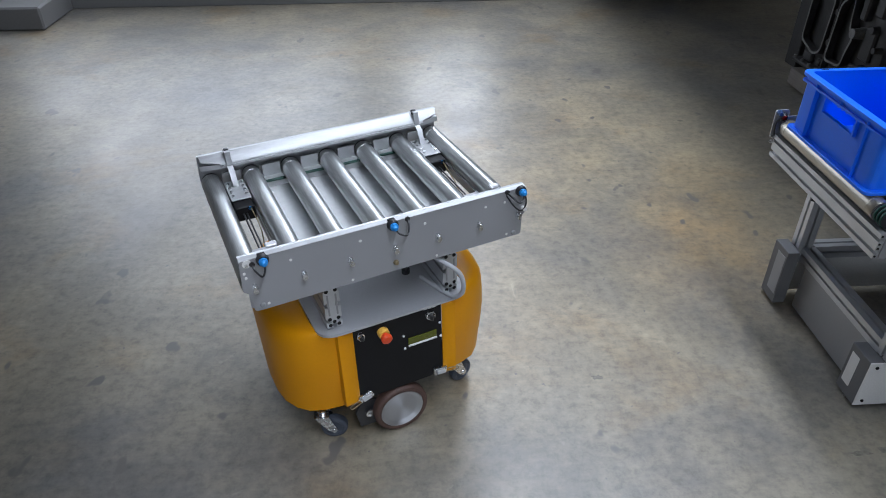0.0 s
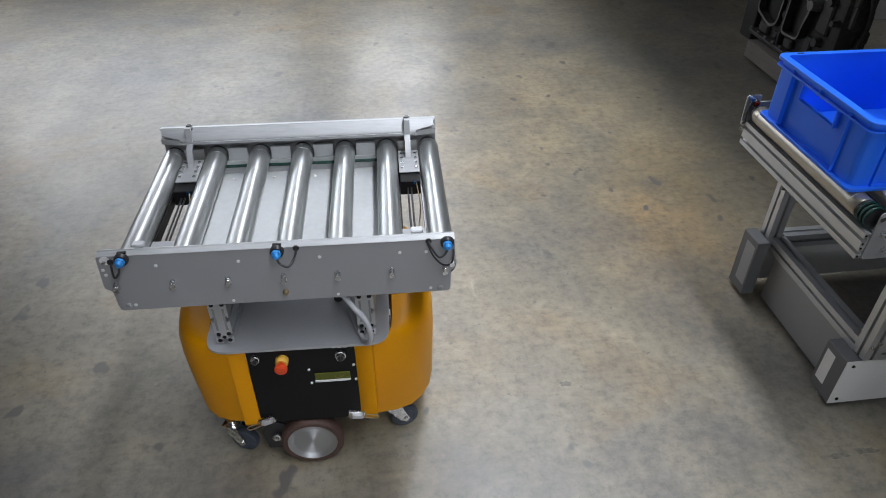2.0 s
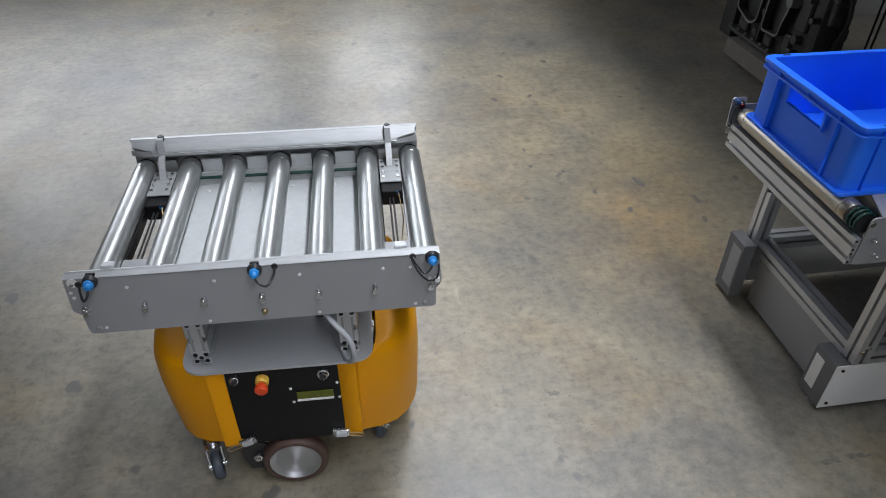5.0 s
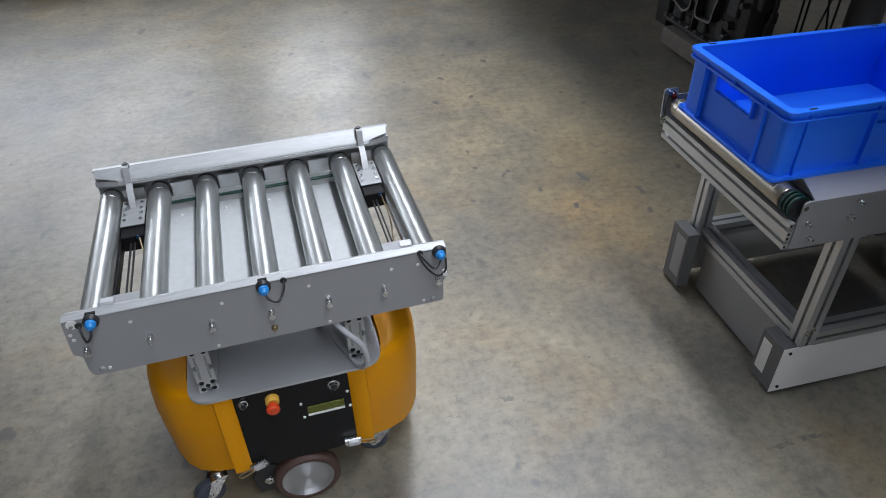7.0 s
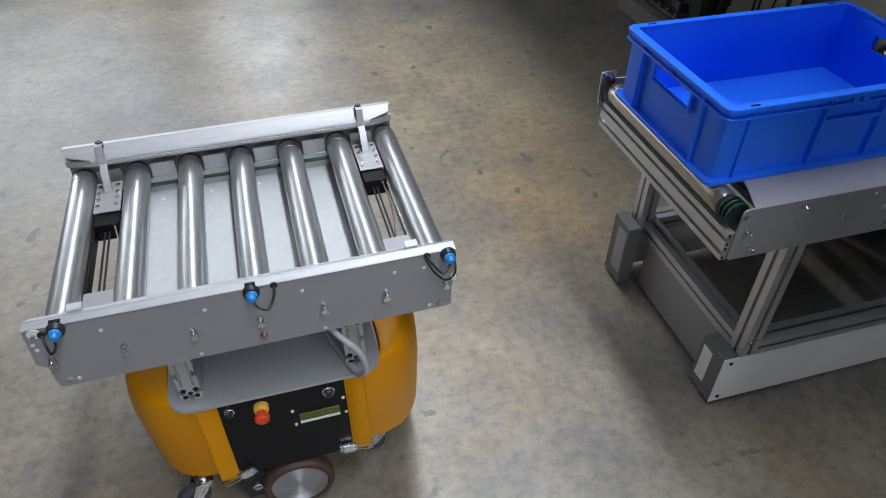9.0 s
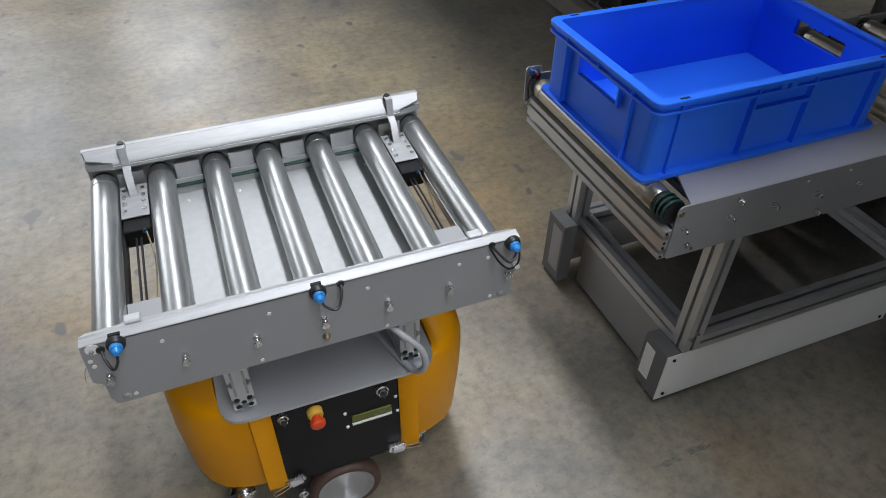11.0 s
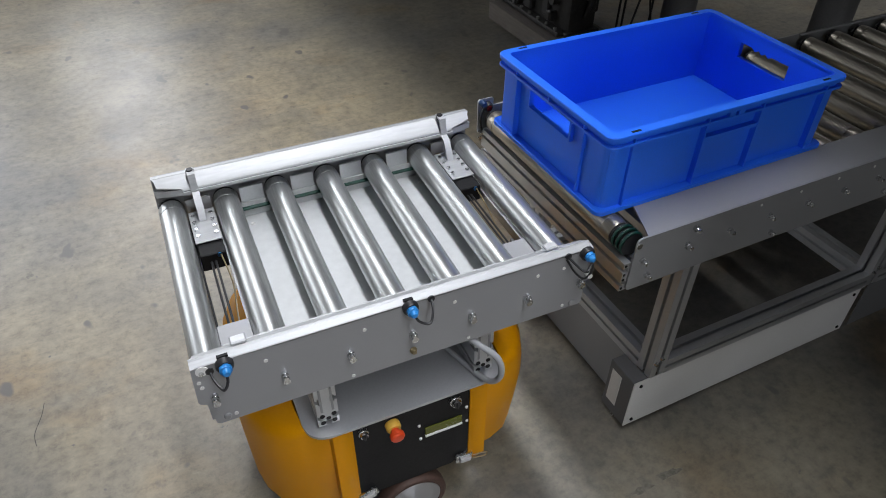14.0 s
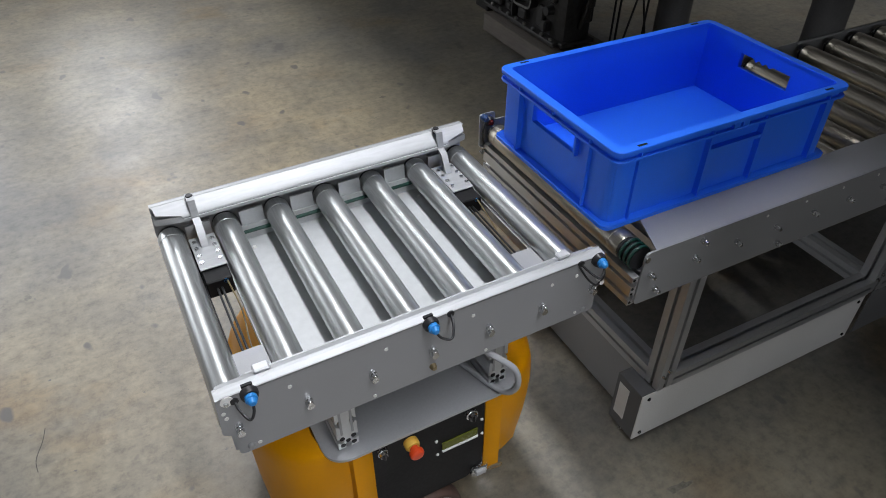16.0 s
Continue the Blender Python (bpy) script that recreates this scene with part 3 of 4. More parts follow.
    part("bore", disc(-0.320, 0.0, 0.674, 0.0095), "white", ag, "white plugged bore in the plate's corner")
    part("bore_screw", turned((-0.322, -0.001, 0.671), (-0.322, -0.005, 0.671), [(0, 0.0038), (1, 0.003)], 10), "zinc", ag)
    part("connector", turned((0.002, 0, 0.574), (0.002, -0.008, 0.574), [(0, 0.0065), (0.5, 0.0060), (1, 0.004)], 12), "brass", ag, "small brass plug")
    for x in (-0.288, -0.001):
        part("slot", box(x - 0.008, x + 0.008, 0.004, 0.009, TOP + 0.001, TOP + 0.0045), "black", ag)
    # light-barrier plugs with their leads
    leads = {-0.288: [(0, -0.020, 0), (-0.002, -0.026, -0.014), (-0.010, -0.03, -0.022), (-0.019, -0.012, -0.016), (-0.022, 0.001, -0.006)],
             -0.001: [(0, -0.020, 0), (0.006, -0.026, -0.012), (0.022, -0.032, -0.016), (0.034, -0.014, -0.006), (0.036, 0.001, 0.004)],
             0.323: [(0, -0.020, 0), (-0.006, -0.026, -0.010), (-0.018, -0.03, -0.014), (-0.032, -0.012, -0.002), (-0.036, 0.001, 0.004)]}
    for x, path in leads.items():
        z = 0.677
        s = part("light_barrier", turned((x, 0, z), (x, -0.010, z), [(0, 0.0132), (0.7, 0.0132), (1, 0.0115)], 24), "black_plastic", ag, "black-collared light barrier with a blue plug")
        part("plug", turned((x, -0.008, z), (x, -0.024, z), [(0, 0.0092), (0.5, 0.0092), (0.55, 0.0072), (0.85, 0.0064), (1, 0.0042)], 18), "sensor", s, "bright blue plug")
        part("lead", tube([(x + a, b, z + c) for a, b, c in path], 0.0022, 8), "black_plastic", s)
        part("grommet", disc(x + path[-1][0], 0.0, z + path[-1][2], 0.006, 0.003), "black_plastic", s)
    part("loop_cable", tube([(0.285, -0.001, 0.674), (0.296, -0.012, 0.652), (0.312, -0.016, 0.634), (0.328, -0.01, 0.628), (0.334, -0.012, 0.645), (0.335, -0.006, 0.662)], 0.0019, 8), "black_plastic", ag)
    part("cable_tie", rod((0.332, 0.0, 0.627), (0.332, -0.012, 0.627), 0.005, 10), "white", ag)
    # pedestal profiles between deck plate and conveyor
    for x in (-0.150, 0.152):
        ped = part("pedestal", profile_bar("y", x, 0.482, 0.030, 0.49, 0.038, 0.135, 3), "alu", ag, "upright slotted aluminium profile")
        for dz in (-0.05, 0.05):
            part("profile_core", disc(x, 0.0305, 0.482 + dz, 0.0045, 0.001), "black", ped)
        for dx in (-0.010, 0.010):
            part("profile_core", box(x + dx - 0.0022, x + dx + 0.0022, 0.0292, 0.0302, 0.452, 0.512), "plate_dark", ped)
            for zz in (0.423, 0.441, 0.523, 0.541):
                part("profile_core", disc(x + dx * 1.05, 0.0302, zz, 0.0048, 0.001, seg=10), "black", ped)
    part("junction_box", box(-0.10, 0.11, 0.12, 0.36, 0.49, 0.548, 0.004), "black", ag)
    # deck plate with rounded corners
    deck = rounded([(-0.196, 0.008), (0.200, 0.008), (0.200, 0.522), (-0.196, 0.522)], 0.05, 8)
    part("deck_plate", prism(deck, "z", 0.402, 0.4085, bevel=0.0012), "alu_deck", ag, "grey deck plate with rounded corners")
    for sgn, cx in ((-1, 0.004), (1, 0.004)):
        sh = part("shell_cover", shell_half(sgn, cx), "yellow", ag, "glossy yellow moulded side cover", smooth=38)
        th = sh.modifiers.new("thickness", "SOLIDIFY")
        th.thickness, th.offset = 0.004, -1
    # front and rear control panels
    for y0, y1 in ((0.022, 0.030), (0.500, 0.508)):
        part("panel", prism([(-0.113, 0.401), (0.121, 0.401), (0.121, 0.185), (0.085, 0.155), (-0.075, 0.155), (-0.113, 0.185)], "y", y0, y1), "black", ag, "flat black control panel")
    part("chassis", box(-0.170, 0.178, 0.100, 0.430, 0.066, 0.150, 0.006), "black", ag)
    part("chassis_tray", box(-0.112, 0.120, 0.034, 0.496, 0.150, 0.400), "black", ag)
    es = part("emergency_stop", turned((-0.038, 0.022, 0.362), (-0.038, 0.006, 0.362), [(0, 0.0145), (0.7, 0.0145), (1, 0.012)], 24), "estop_yellow", ag, "emergency stop on a yellow collar")
    part("mushroom_button", turned((-0.038, 0.008, 0.362), (-0.038, -0.014, 0.360), [(0, 0.008), (0.4, 0.009), (0.45, 0.0140), (0.8, 0.0140), (0.95, 0.011), (1, 0.006)], 24), "red", es, "red mushroom head")
    for x, z, r in ((0.090, 0.368, 0.0125), (-0.095, 0.371, 0.010)):
        k = part("key_switch", turned((x, 0.022, z), (x, 0.008, z), [(0, r), (0.5, r), (0.55, r * 0.8), (1, r * 0.72)], 20), "zinc", ag, "round chromed key switch")
        part("key_barrel", turned((x, 0.009, z), (x, 0.0070, z), [(0, r * 0.66), (1, r * 0.6)], 18), "black_plastic", k)
        part("key_slot", box(x - 0.0015, x + 0.0015, 0.003, 0.0085, z - r * 0.6, z + r * 0.6, 0.0005), "black_plastic", k)
        for q in range(3 if x > 0 else 2):
            part("caption", box(x - 0.017 + 0.012 * q, x - 0.008 + 0.012 * q, 0.0208, 0.0216, z + 0.020, z + 0.024), "white", k)
    lcd = part("display", box(0.027, 0.106, 0.018, 0.022, 0.2925, 0.3135, 0.001), "lcd", ag, "small olive-green text display")
    part("bezel", box(0.027, 0.106, 0.016, 0.021, 0.2875, 0.2925, 0.0005), "white", lcd)
    for x, z in ((0.016, 0.325), (0.116, 0.332), (0.018, 0.282), (0.118, 0.286)):
        part("panel_screw", turned((x, 0.022, z), (x, 0.019, z), [(0, 0.0036), (1, 0.0024)], 10), "white", ag)
    # toggle latches at the foot of both covers
    for x, s in ((-0.098, 1), (0.112, -1)):
        m = pose(x, 0.016, 0.170, 0, -20 if s > 0 else 5, 0)
        f = box(-0.020, 0.018, -0.004, 0.004, -0.011, 0.011, 0.0015)
        f.transform(m)
        la = part("latch", f, "zinc", ag, "zinc toggle latch")
        f = box(-0.012, 0.012, -0.010, -0.004, -0.006, 0.006, 0.001)
        f.transform(m)
        part("lever", f, "alu_bright", la)
        f = tube([(-s * 0.018, -0.006, 0.005), (-s * 0.045, -0.008, 0.006), (-s * 0.05, -0.008, 0), (-s * 0.045, -0.008, -0.006), (-s * 0.018, -0.006, -0.005)], 0.0014, 6)
        f.transform(m)
        part("wire_bail", f, "brass", la)
    part("motor_bracket", prism([(-0.115, 0.035), (-0.06, 0.03), (-0.05, 0.11), (-0.10, 0.135), (-0.125, 0.09)], "y", 0.042, 0.048), "black_plastic", ag)
    part("bracket_bolt", turned((-0.09, 0.035, 0.085), (-0.09, 0.024, 0.085), [(0, 0.011), (0.5, 0.011), (0.6, 0.006), (1, 0.005)], 16), "zinc", ag)
    casters = []
    for x, y, d, start in ((-0.205, 0.085, 0.0036, 340), (0.195, 0.115, -0.0034, 15), (-0.205, 0.430, 0.0036, 350), (0.190, 0.430, -0.0034, 10)):
        casters.append((caster(x, y, d, ag), (x, y, d), start))
    part("signal_cable", tube([(0.055, 0.14, 0.540), (0.090, 0.06, 0.540), (0.126, 0.00, 0.530), (0.155, -0.020, 0.500), (0.162, -0.022, 0.455), (0.152, -0.006, 0.424), (0.138, 0.03, 0.4155), (0.110, 0.12, 0.414)], 0.006, 12), "cable", ag, "thick grey signal cable")
    part("cable_gland", turned((0.085, 0.16, 0.4085), (0.085, 0.16, 0.435), [(0, 0.011), (0.5, 0.011), (0.55, 0.008), (1, 0.006)], 12), "black_plastic", ag)
    # drive wheels, each turning on its own axle
    wheels = []
    for y0, y1 in ((0.014, 0.046), (0.521, 0.489)):
        d = y1 - y0
        w = part("drive_wheel", turned((0, 0, 0), (0, d, 0), [(0.02, 0.0612), (0.0, 0.062), (0.0, 0.070), (0.10, 0.0745), (0.22, 0.0760), (0.78, 0.0760), (0.92, 0.0745), (1, 0.070), (1, 0.062)], 56, ring=True), "rubber", ag, "brown polyurethane tyre on a turned hub")
        w.location = (-0.0035, y0, 0.076)
        part("hub", turned((0, d * 0.02, 0), (0, d * 0.95, 0), [(0.16, 0.004), (0.17, 0.02), (0.22, 0.044), (0.20, 0.050), (0.03, 0.056), (0.0, 0.0600), (0.3, 0.0615), (1, 0.0615), (1, 0.02)], 48), "hub", w, "dished turned aluminium hub")
        wheels.append((w, y0))
    return ag, wheels, casters


# ---------------------------------------------------------------- the roller station
ST_Y0, ST_Y1, ST_TOP, ST_ROLL_Z = -0.012, 0.545, 0.656, 0.630


def build_station():
    st = thing("roller_station", "stationary roller conveyor on an aluminium profile frame, boxed foot panels", "conveyor")
    END = 2.3
    for y, s in ((ST_Y0, 1), (ST_Y1, -1)):
        out = rounded([(-0.118, ST_TOP), (END, ST_TOP), (END, 0.532), (-0.122, 0.532)], 0.012)
        pl = part("side_plate", prism(out, "y", min(y, y + s * 0.004), max(y, y + s * 0.004)), "plate_dark", st)
        fl = [(-0.093, y + s * 0.004), (END, y + s * 0.004), (END, y + s * 0.094), (-0.058, y + s * 0.094)] if s > 0 else [(0.90, y), (END, y), (END, y + s * 0.012), (0.90, y + s * 0.012)]
        part("cover_strip", prism(fl, "z", ST_TOP - 0.004, ST_TOP), "plate", pl, "flat grey cover strip")
        part("inner_rail", box(-0.06, END, min(y + s * 0.03, y + s * 0.034), max(y + s * 0.03, y + s * 0.034), 0.54, 0.63 if s > 0 else 0.60), "black", pl)
    xs = [-0.114] + [0.051 + 0.108 * i for i in range(20)]
    for x in xs:
        roller(x, ST_Y0 + (0.058 if x < 0 else 0.097), ST_Y1 - 0.03, ST_ROLL_Z, 0.0255, st, "steel_worn")
    # belt pulley at the near end of the first roller
    for i, y in enumerate((0.012, 0.024, 0.036)):
        part("belt_pulley", turned((-0.112, y - 0.005, ST_ROLL_Z), (-0.112, y + 0.005, ST_ROLL_Z), [(0, 0.024), (0.3, 0.021), (0.7, 0.021), (1, 0.024)], 24), "black_plastic", st)
        pts = [(-0.112 + 0.0235 * math.cos(a), y, ST_ROLL_Z + 0.0235 * math.sin(a)) for a in [math.pi * q / 8 - math.pi * 0.1 for q in range(17)]]
        part("round_belt", tube(pts, 0.003, 8, steps=2), "green", st, "green round belt")
    # cross profile under the first roller
    for x in (-0.096,):
        cp = part("end_profile", profile_bar("y", 0, 0, ST_Y0 + 0.0045, ST_Y1 - 0.0045, 0.040, 0.068, 2), "alu", st)
        cp.location = (x - 0.018, 0, 0.566)
        for y, s in ((ST_Y0 + 0.0045, -1), (ST_Y1 - 0.0045, 1)):
            for dx, dz, r in ((0, 0.017, 0.0042), (0, -0.017, 0.0042), (-0.015, 0.028, 0.003), (-0.015, 0.006, 0.003), (-0.015, -0.006, 0.003), (-0.015, -0.028, 0.003)):
                part("profile_core", rod((dx, y - s * 0.001, dz), (dx, y + s * 0.0008, dz), r, 10), "black", cp)
    # studs on the near plate
    for i in range(20):
        part("bolt", bolt(-0.098 + 0.1085 * i, ST_Y0, 0.602, 0.016, 0.0045, 0.0065), "zinc", st)
    for x, z in ((-0.078, 0.559), (0.020, 0.640), (0.250, 0.553), (0.60, 0.553), (0.93, 0.553)):
        part("bolt", bolt(x, ST_Y0, z, 0.016, 0.0045, 0.0065), "zinc", st)
    for x in (0.19, 0.30, 0.41, 0.52):
        part("hole", disc(x, ST_Y0, 0.640, 0.003), "white", st)
    part("corner_bore", disc(-0.112, ST_Y0, 0.640, 0.006), "zinc", st)
    # photo eyes on the far plate's corner
    pe = part("sensor_tab", prism(rounded([(-0.144, 0.585), (-0.146, 0.674), (-0.104, 0.674), (-0.104, 0.585)], 0.008), "y", ST_Y1 + 0.001, ST_Y1 + 0.004), "alu", st, "sensor tab at the rail's end")
    part("sensor_eye", turned((-0.122, ST_Y1 + 0.001, 0.654), (-0.122, ST_Y1 - 0.012, 0.654), [(0, 0.013), (0.5, 0.013), (1, 0.009)], 18), "black_plastic", pe, "dark sensor eye")
    part("plug", turned((-0.138, ST_Y1 - 0.002, 0.668), (-0.138, ST_Y1 - 0.018, 0.668), [(0, 0.008), (0.6, 0.008), (1, 0.0055)], 16), "navy", pe, "dark blue sensor plug")
    part("sensor_lead", tube([(-0.138, ST_Y1 - 0.014, 0.662), (-0.146, ST_Y1 - 0.016, 0.640), (-0.142, ST_Y1 - 0.012, 0.610), (-0.134, ST_Y1 - 0.004, 0.596)], 0.0022, 8), "black_plastic", pe)
    for k in range(4):
        part("tab_screw", turned((-0.138 + 0.012 * (k % 2), ST_Y1 + 0.001, 0.574 + 0.016 * (k // 2)), (-0.138 + 0.012 * (k % 2), ST_Y1 - 0.006, 0.574 + 0.016 * (k // 2)), [(0, 0.0055), (0.6, 0.005), (1, 0.0035)], 10), "zinc", pe)
    part("red_lens", turned((-0.122, ST_Y1 - 0.011, 0.654), (-0.122, ST_Y1 - 0.015, 0.654), [(0, 0.008), (1, 0.005)], 16), "dark_red", pe, "dark red lens")
    # frame of slotted profiles
    Y_F, Y_B = 0.022, 0.512
    for x in (0.062, 0.800, 1.54):
        for y in (Y_F, Y_B):
            leg = part("leg", profile_bar("z", x - (0.012 if x < 0.1 and y == Y_B else 0), y, 0.175, 0.534), "alu", st)
            for dz in (0.0, 0.014):
                if y == Y_F:
                    part("leg_screw", turned((x - 0.014 + dz * 0.9, y - 0.022, 0.222 + dz), (x - 0.014 + dz * 0.9, y - 0.029, 0.222 + dz), [(0, 0.006), (1, 0.0045)], 10), "zinc", leg)
        part("cross_bar", profile_bar("y", x, 0.194, Y_F + 0.0225, Y_B - 0.0225), "alu", st)
        part("top_bar", profile_bar("y", x, 0.511, Y_F + 0.0225, Y_B - 0.0225), "alu", st)
    for x0, x1 in ((0.0845, 0.7775), (0.8225, 1.5175)):
        for y in (Y_F, Y_B):
            part("long_bar", profile_bar("x", y, 0.194, x0, x1), "alu", st)
    # foot covers: white front panel, grey end blocks with a pale label
    for x0, x1 in ((0.0, 0.772), (0.80, 1.56)):
        for y0, y1 in ((0.0, 0.003), (0.531, 0.534)):
            fp = part("foot_panel", box(x0, x1, y0, y1, 0.012, 0.172, 0.001), "cream" if x0 == 0 else "side", st, "cream-white foot panel")
            if y0 == 0.0 and x0 == 0:
                for x, z in ((0.022, 0.155), (0.022, 0.030), (0.75, 0.155), (0.75, 0.030)):
                    part("panel_screw", turned((x, y0, z), (x, y0 - 0.003, z), [(0, 0.005), (1, 0.004)], 12), "black", fp)
    for y0, y1, xa, top in ((0.0035, 0.088, 0.0, 0.172), (0.462, 0.548, -0.018, 0.214)):
        eb = part("foot_block", box(xa, xa + 0.040, y0, y1, 0.012, top, 0.0015), "side", st, "grey foot block" if y0 < 0.2 else "taller grey foot block")
        lo, hi = (y0 + 0.038, y1 - 0.012) if y0 < 0.2 else (y0 + 0.008, y1 - 0.03)
        part("pale_label", box(xa - 0.001, xa, lo, hi, 0.045, top - 0.022), "white" if y0 < 0.2 else "plate", eb, "pale label strip")
        part("levelling_foot", turned((0.02, (y0 + y1) / 2, 0), (0.02, (y0 + y1) / 2, 0.02), [(0, 0.018), (0.4, 0.018), (0.5, 0.007), (1, 0.007)], 14), "zinc", eb)
    part("end_panel", box(0.041, 0.044, 0.0885, 0.4455, 0.014, 0.170), "plate_dark", st, "grey sheet between the foot blocks")
    part("clamp_lever", turned((0.012, 0.49, 0.40), (0.062, 0.47, 0.40), [(0, 0.007), (0.6, 0.009), (0.65, 0.005), (1, 0.005)], 12), "black_plastic", st, "black clamping lever")
    return st


# ---------------------------------------------------------------- the blue container
def build_crate():
    """A 600 x 400 x 170 mm stacking container: stepped rim, base lip, ribs, grip holes and a label panel."""
    cr = thing("stacking_crate", "empty bright blue plastic stacking container standing on the rollers", "crate", pose(0.152, 0.277, 0.6562, 0, 0, 0.2))
    LX, LY, H, T = 0.300, 0.200, 0.167, 0.003
    WX, WY = LX - 0.016, LY - 0.016
    for s in (-1, 1):
        # long walls
        part("long_wall", box(-WX, WX, min(s * WY, s * (WY - T)), max(s * WY, s * (WY - T)), 0.004, H - 0.004), "blue", cr)
        # short walls with a grip hole
        g0, g1, gy = 0.099, 0.138, 0.070
        w = None
        xa, xb = min(s * WX, s * (WX - T)), max(s * WX, s * (WX - T))
        w = box(xa, xb, -WY + T, WY - T, 0.004, g0, bm=w)
        w = box(xa, xb, -WY + T, -gy, g0, g1, bm=w)
        w = box(xa, xb, gy, WY - T, g0, g1, bm=w)
        w = box(xa, xb, -WY + T, WY - T, g1, H - 0.004, bm=w)
        w = join(w, prism([(-gy, g1), (gy, g1), (gy, g1 - 0.004), (0.036, g1 - 0.004), (0.026, g1 - 0.010), (0.016, g1 - 0.004), (0.007, g1 - 0.010), (-0.003, g1 - 0.004), (-0.013, g1 - 0.010), (-0.023, g1 - 0.004), (-gy, g1 - 0.004)], "x", xa, xb))
        sw = part("short_wall", w, "blue", cr)
        f = None
        for y0, y1, z0, z1 in ((-gy - 0.005, gy + 0.005, g0 - 0.005, g0), (-gy - 0.005, -gy, g0, g1 + 0.004), (gy, gy + 0.005, g0, g1 + 0.004)):
            f = box(min(s * WX, s * (WX + 0.009)), max(s * WX, s * (WX + 0.009)), y0, y1, z0, z1, bm=f)
        part("grip_frame", f, "blue", sw)
    part("floor_plate", box(-WX, WX, -WY, WY, 0.0, 0.004), "blue", cr)
    # base lip and two-step rim as closed frames

    def ring(a, b, ix, iy, z0, z1, r):
        o, i = rounded([(-a, -b), (a, -b), (a, b), (-a, b)], r, 6), rounded([(-ix, -iy), (ix, -iy), (ix, iy), (-ix, iy)], max(r - 0.012, 0.004), 6)
        bm = bmesh.new()
        n = len(o)
        loops = [[bm.verts.new((*q, z)) for q in pts] for pts, z in ((o, z0), (o, z1 - 0.0015), ([(x * 0.996, y * 0.994) for x, y in o], z1), (i, z1), (i, z0))]
        for a_, b_ in zip(loops, loops[1:] + loops[:1]):
            for k in range(n):
                bm.faces.new((a_[k], a_[(k + 1) % n], b_[(k + 1) % n], b_[k]))
        return bm

    rim = part("rim", ring(LX, LY, WX - T, WY - T, H - 0.009, H, 0.024), "blue", cr, "broad stacking rim")
    part("rim_step", ring(LX - 0.001, LY - 0.001, WX - 0.001, WY - 0.001, H - 0.0255, H - 0.0205, 0.022), "blue", rim)
    part("rim_web", ring(LX - 0.0095, LY - 0.0095, WX - 0.001, WY - 0.001, H - 0.0205, H - 0.009, 0.020), "blue", rim)
    for s in (-1, 1):
        for x in (-0.243, -0.07, 0.07, 0.243):
            part("rim_rib", box(x - 0.0015, x + 0.0015, min(s * (LY - 0.011), s * (LY - 0.0015)), max(s * (LY - 0.011), s * (LY - 0.0015)), H - 0.0206, H - 0.0088), "blue", rim)
        for y in (-0.118, 0.0, 0.118):
            part("rim_rib", box(min(s * (LX - 0.011), s * (LX - 0.0015)), max(s * (LX - 0.011), s * (LX - 0.0015)), y - 0.0015, y + 0.0015, H - 0.0206, H - 0.0088), "blue", rim)
    part("base_lip", ring(LX + 0.001, LY + 0.001, WX - 0.001, WY - 0.001, 0.0, 0.0085, 0.02), "blue", cr, "base lip")
    for s in (-1, 1):
        for x in (-0.243, -0.070, 0.070, 0.243):
            part("rib", box(x - 0.0018, x + 0.0018, min(s * WY, s * (WY + 0.013)), max(s * WY, s * (WY + 0.013)), 0.005, H - 0.024), "blue", cr)
        for y in (-0.118, 0.118):
            part("rib", box(min(s * WX, s * (WX + 0.013)), max(s * WX, s * (WX + 0.013)), y - 0.0018, y + 0.0018, 0.005, H - 0.024), "blue", cr)
        part("grip_ledge", box(-0.0680, 0.0680, min(s * WY, s * (WY + 0.012)), max(s * WY, s * (WY + 0.012)), 0.104, 0.112), "blue", cr)
        for x in (-0.24, 0.24):
            part("rim_slot", box(x - 0.010, x + 0.010, s * (LY - 0.009) - 0.0025, s * (LY - 0.009) + 0.0025, H, H + 0.0006), "black", rim)
        # corner webs
        for t in (-1, 1):
            e, r = 0.006, 0.022
            arc = [(WX + e - r + r * math.cos(q * math.pi / 16), WY + e - r + r * math.sin(q * math.pi / 16)) for q in range(9)]
            poly = [(WX - 0.0005, 0.1195), (WX + e, 0.1195)] + arc + [(0.2445, WY + e), (0.2445, WY - 0.0005), (WX - 0.0005, WY - 0.0005)]
            poly = [(s * a, t * b) for a, b in poly]
            part("corner_panel", prism(poly if s * t > 0 else poly[::-1], "z", 0.004, H - 0.022), "blue", cr)
    for x, s in ((-0.012, -1), (0.012, -1)):
        part("latch_notch", box(x - 0.008, x + 0.008, -LY + 0.002, -LY + 0.012, H - 0.021, H - 0.010, 0.001), "blue", rim)
    return cr


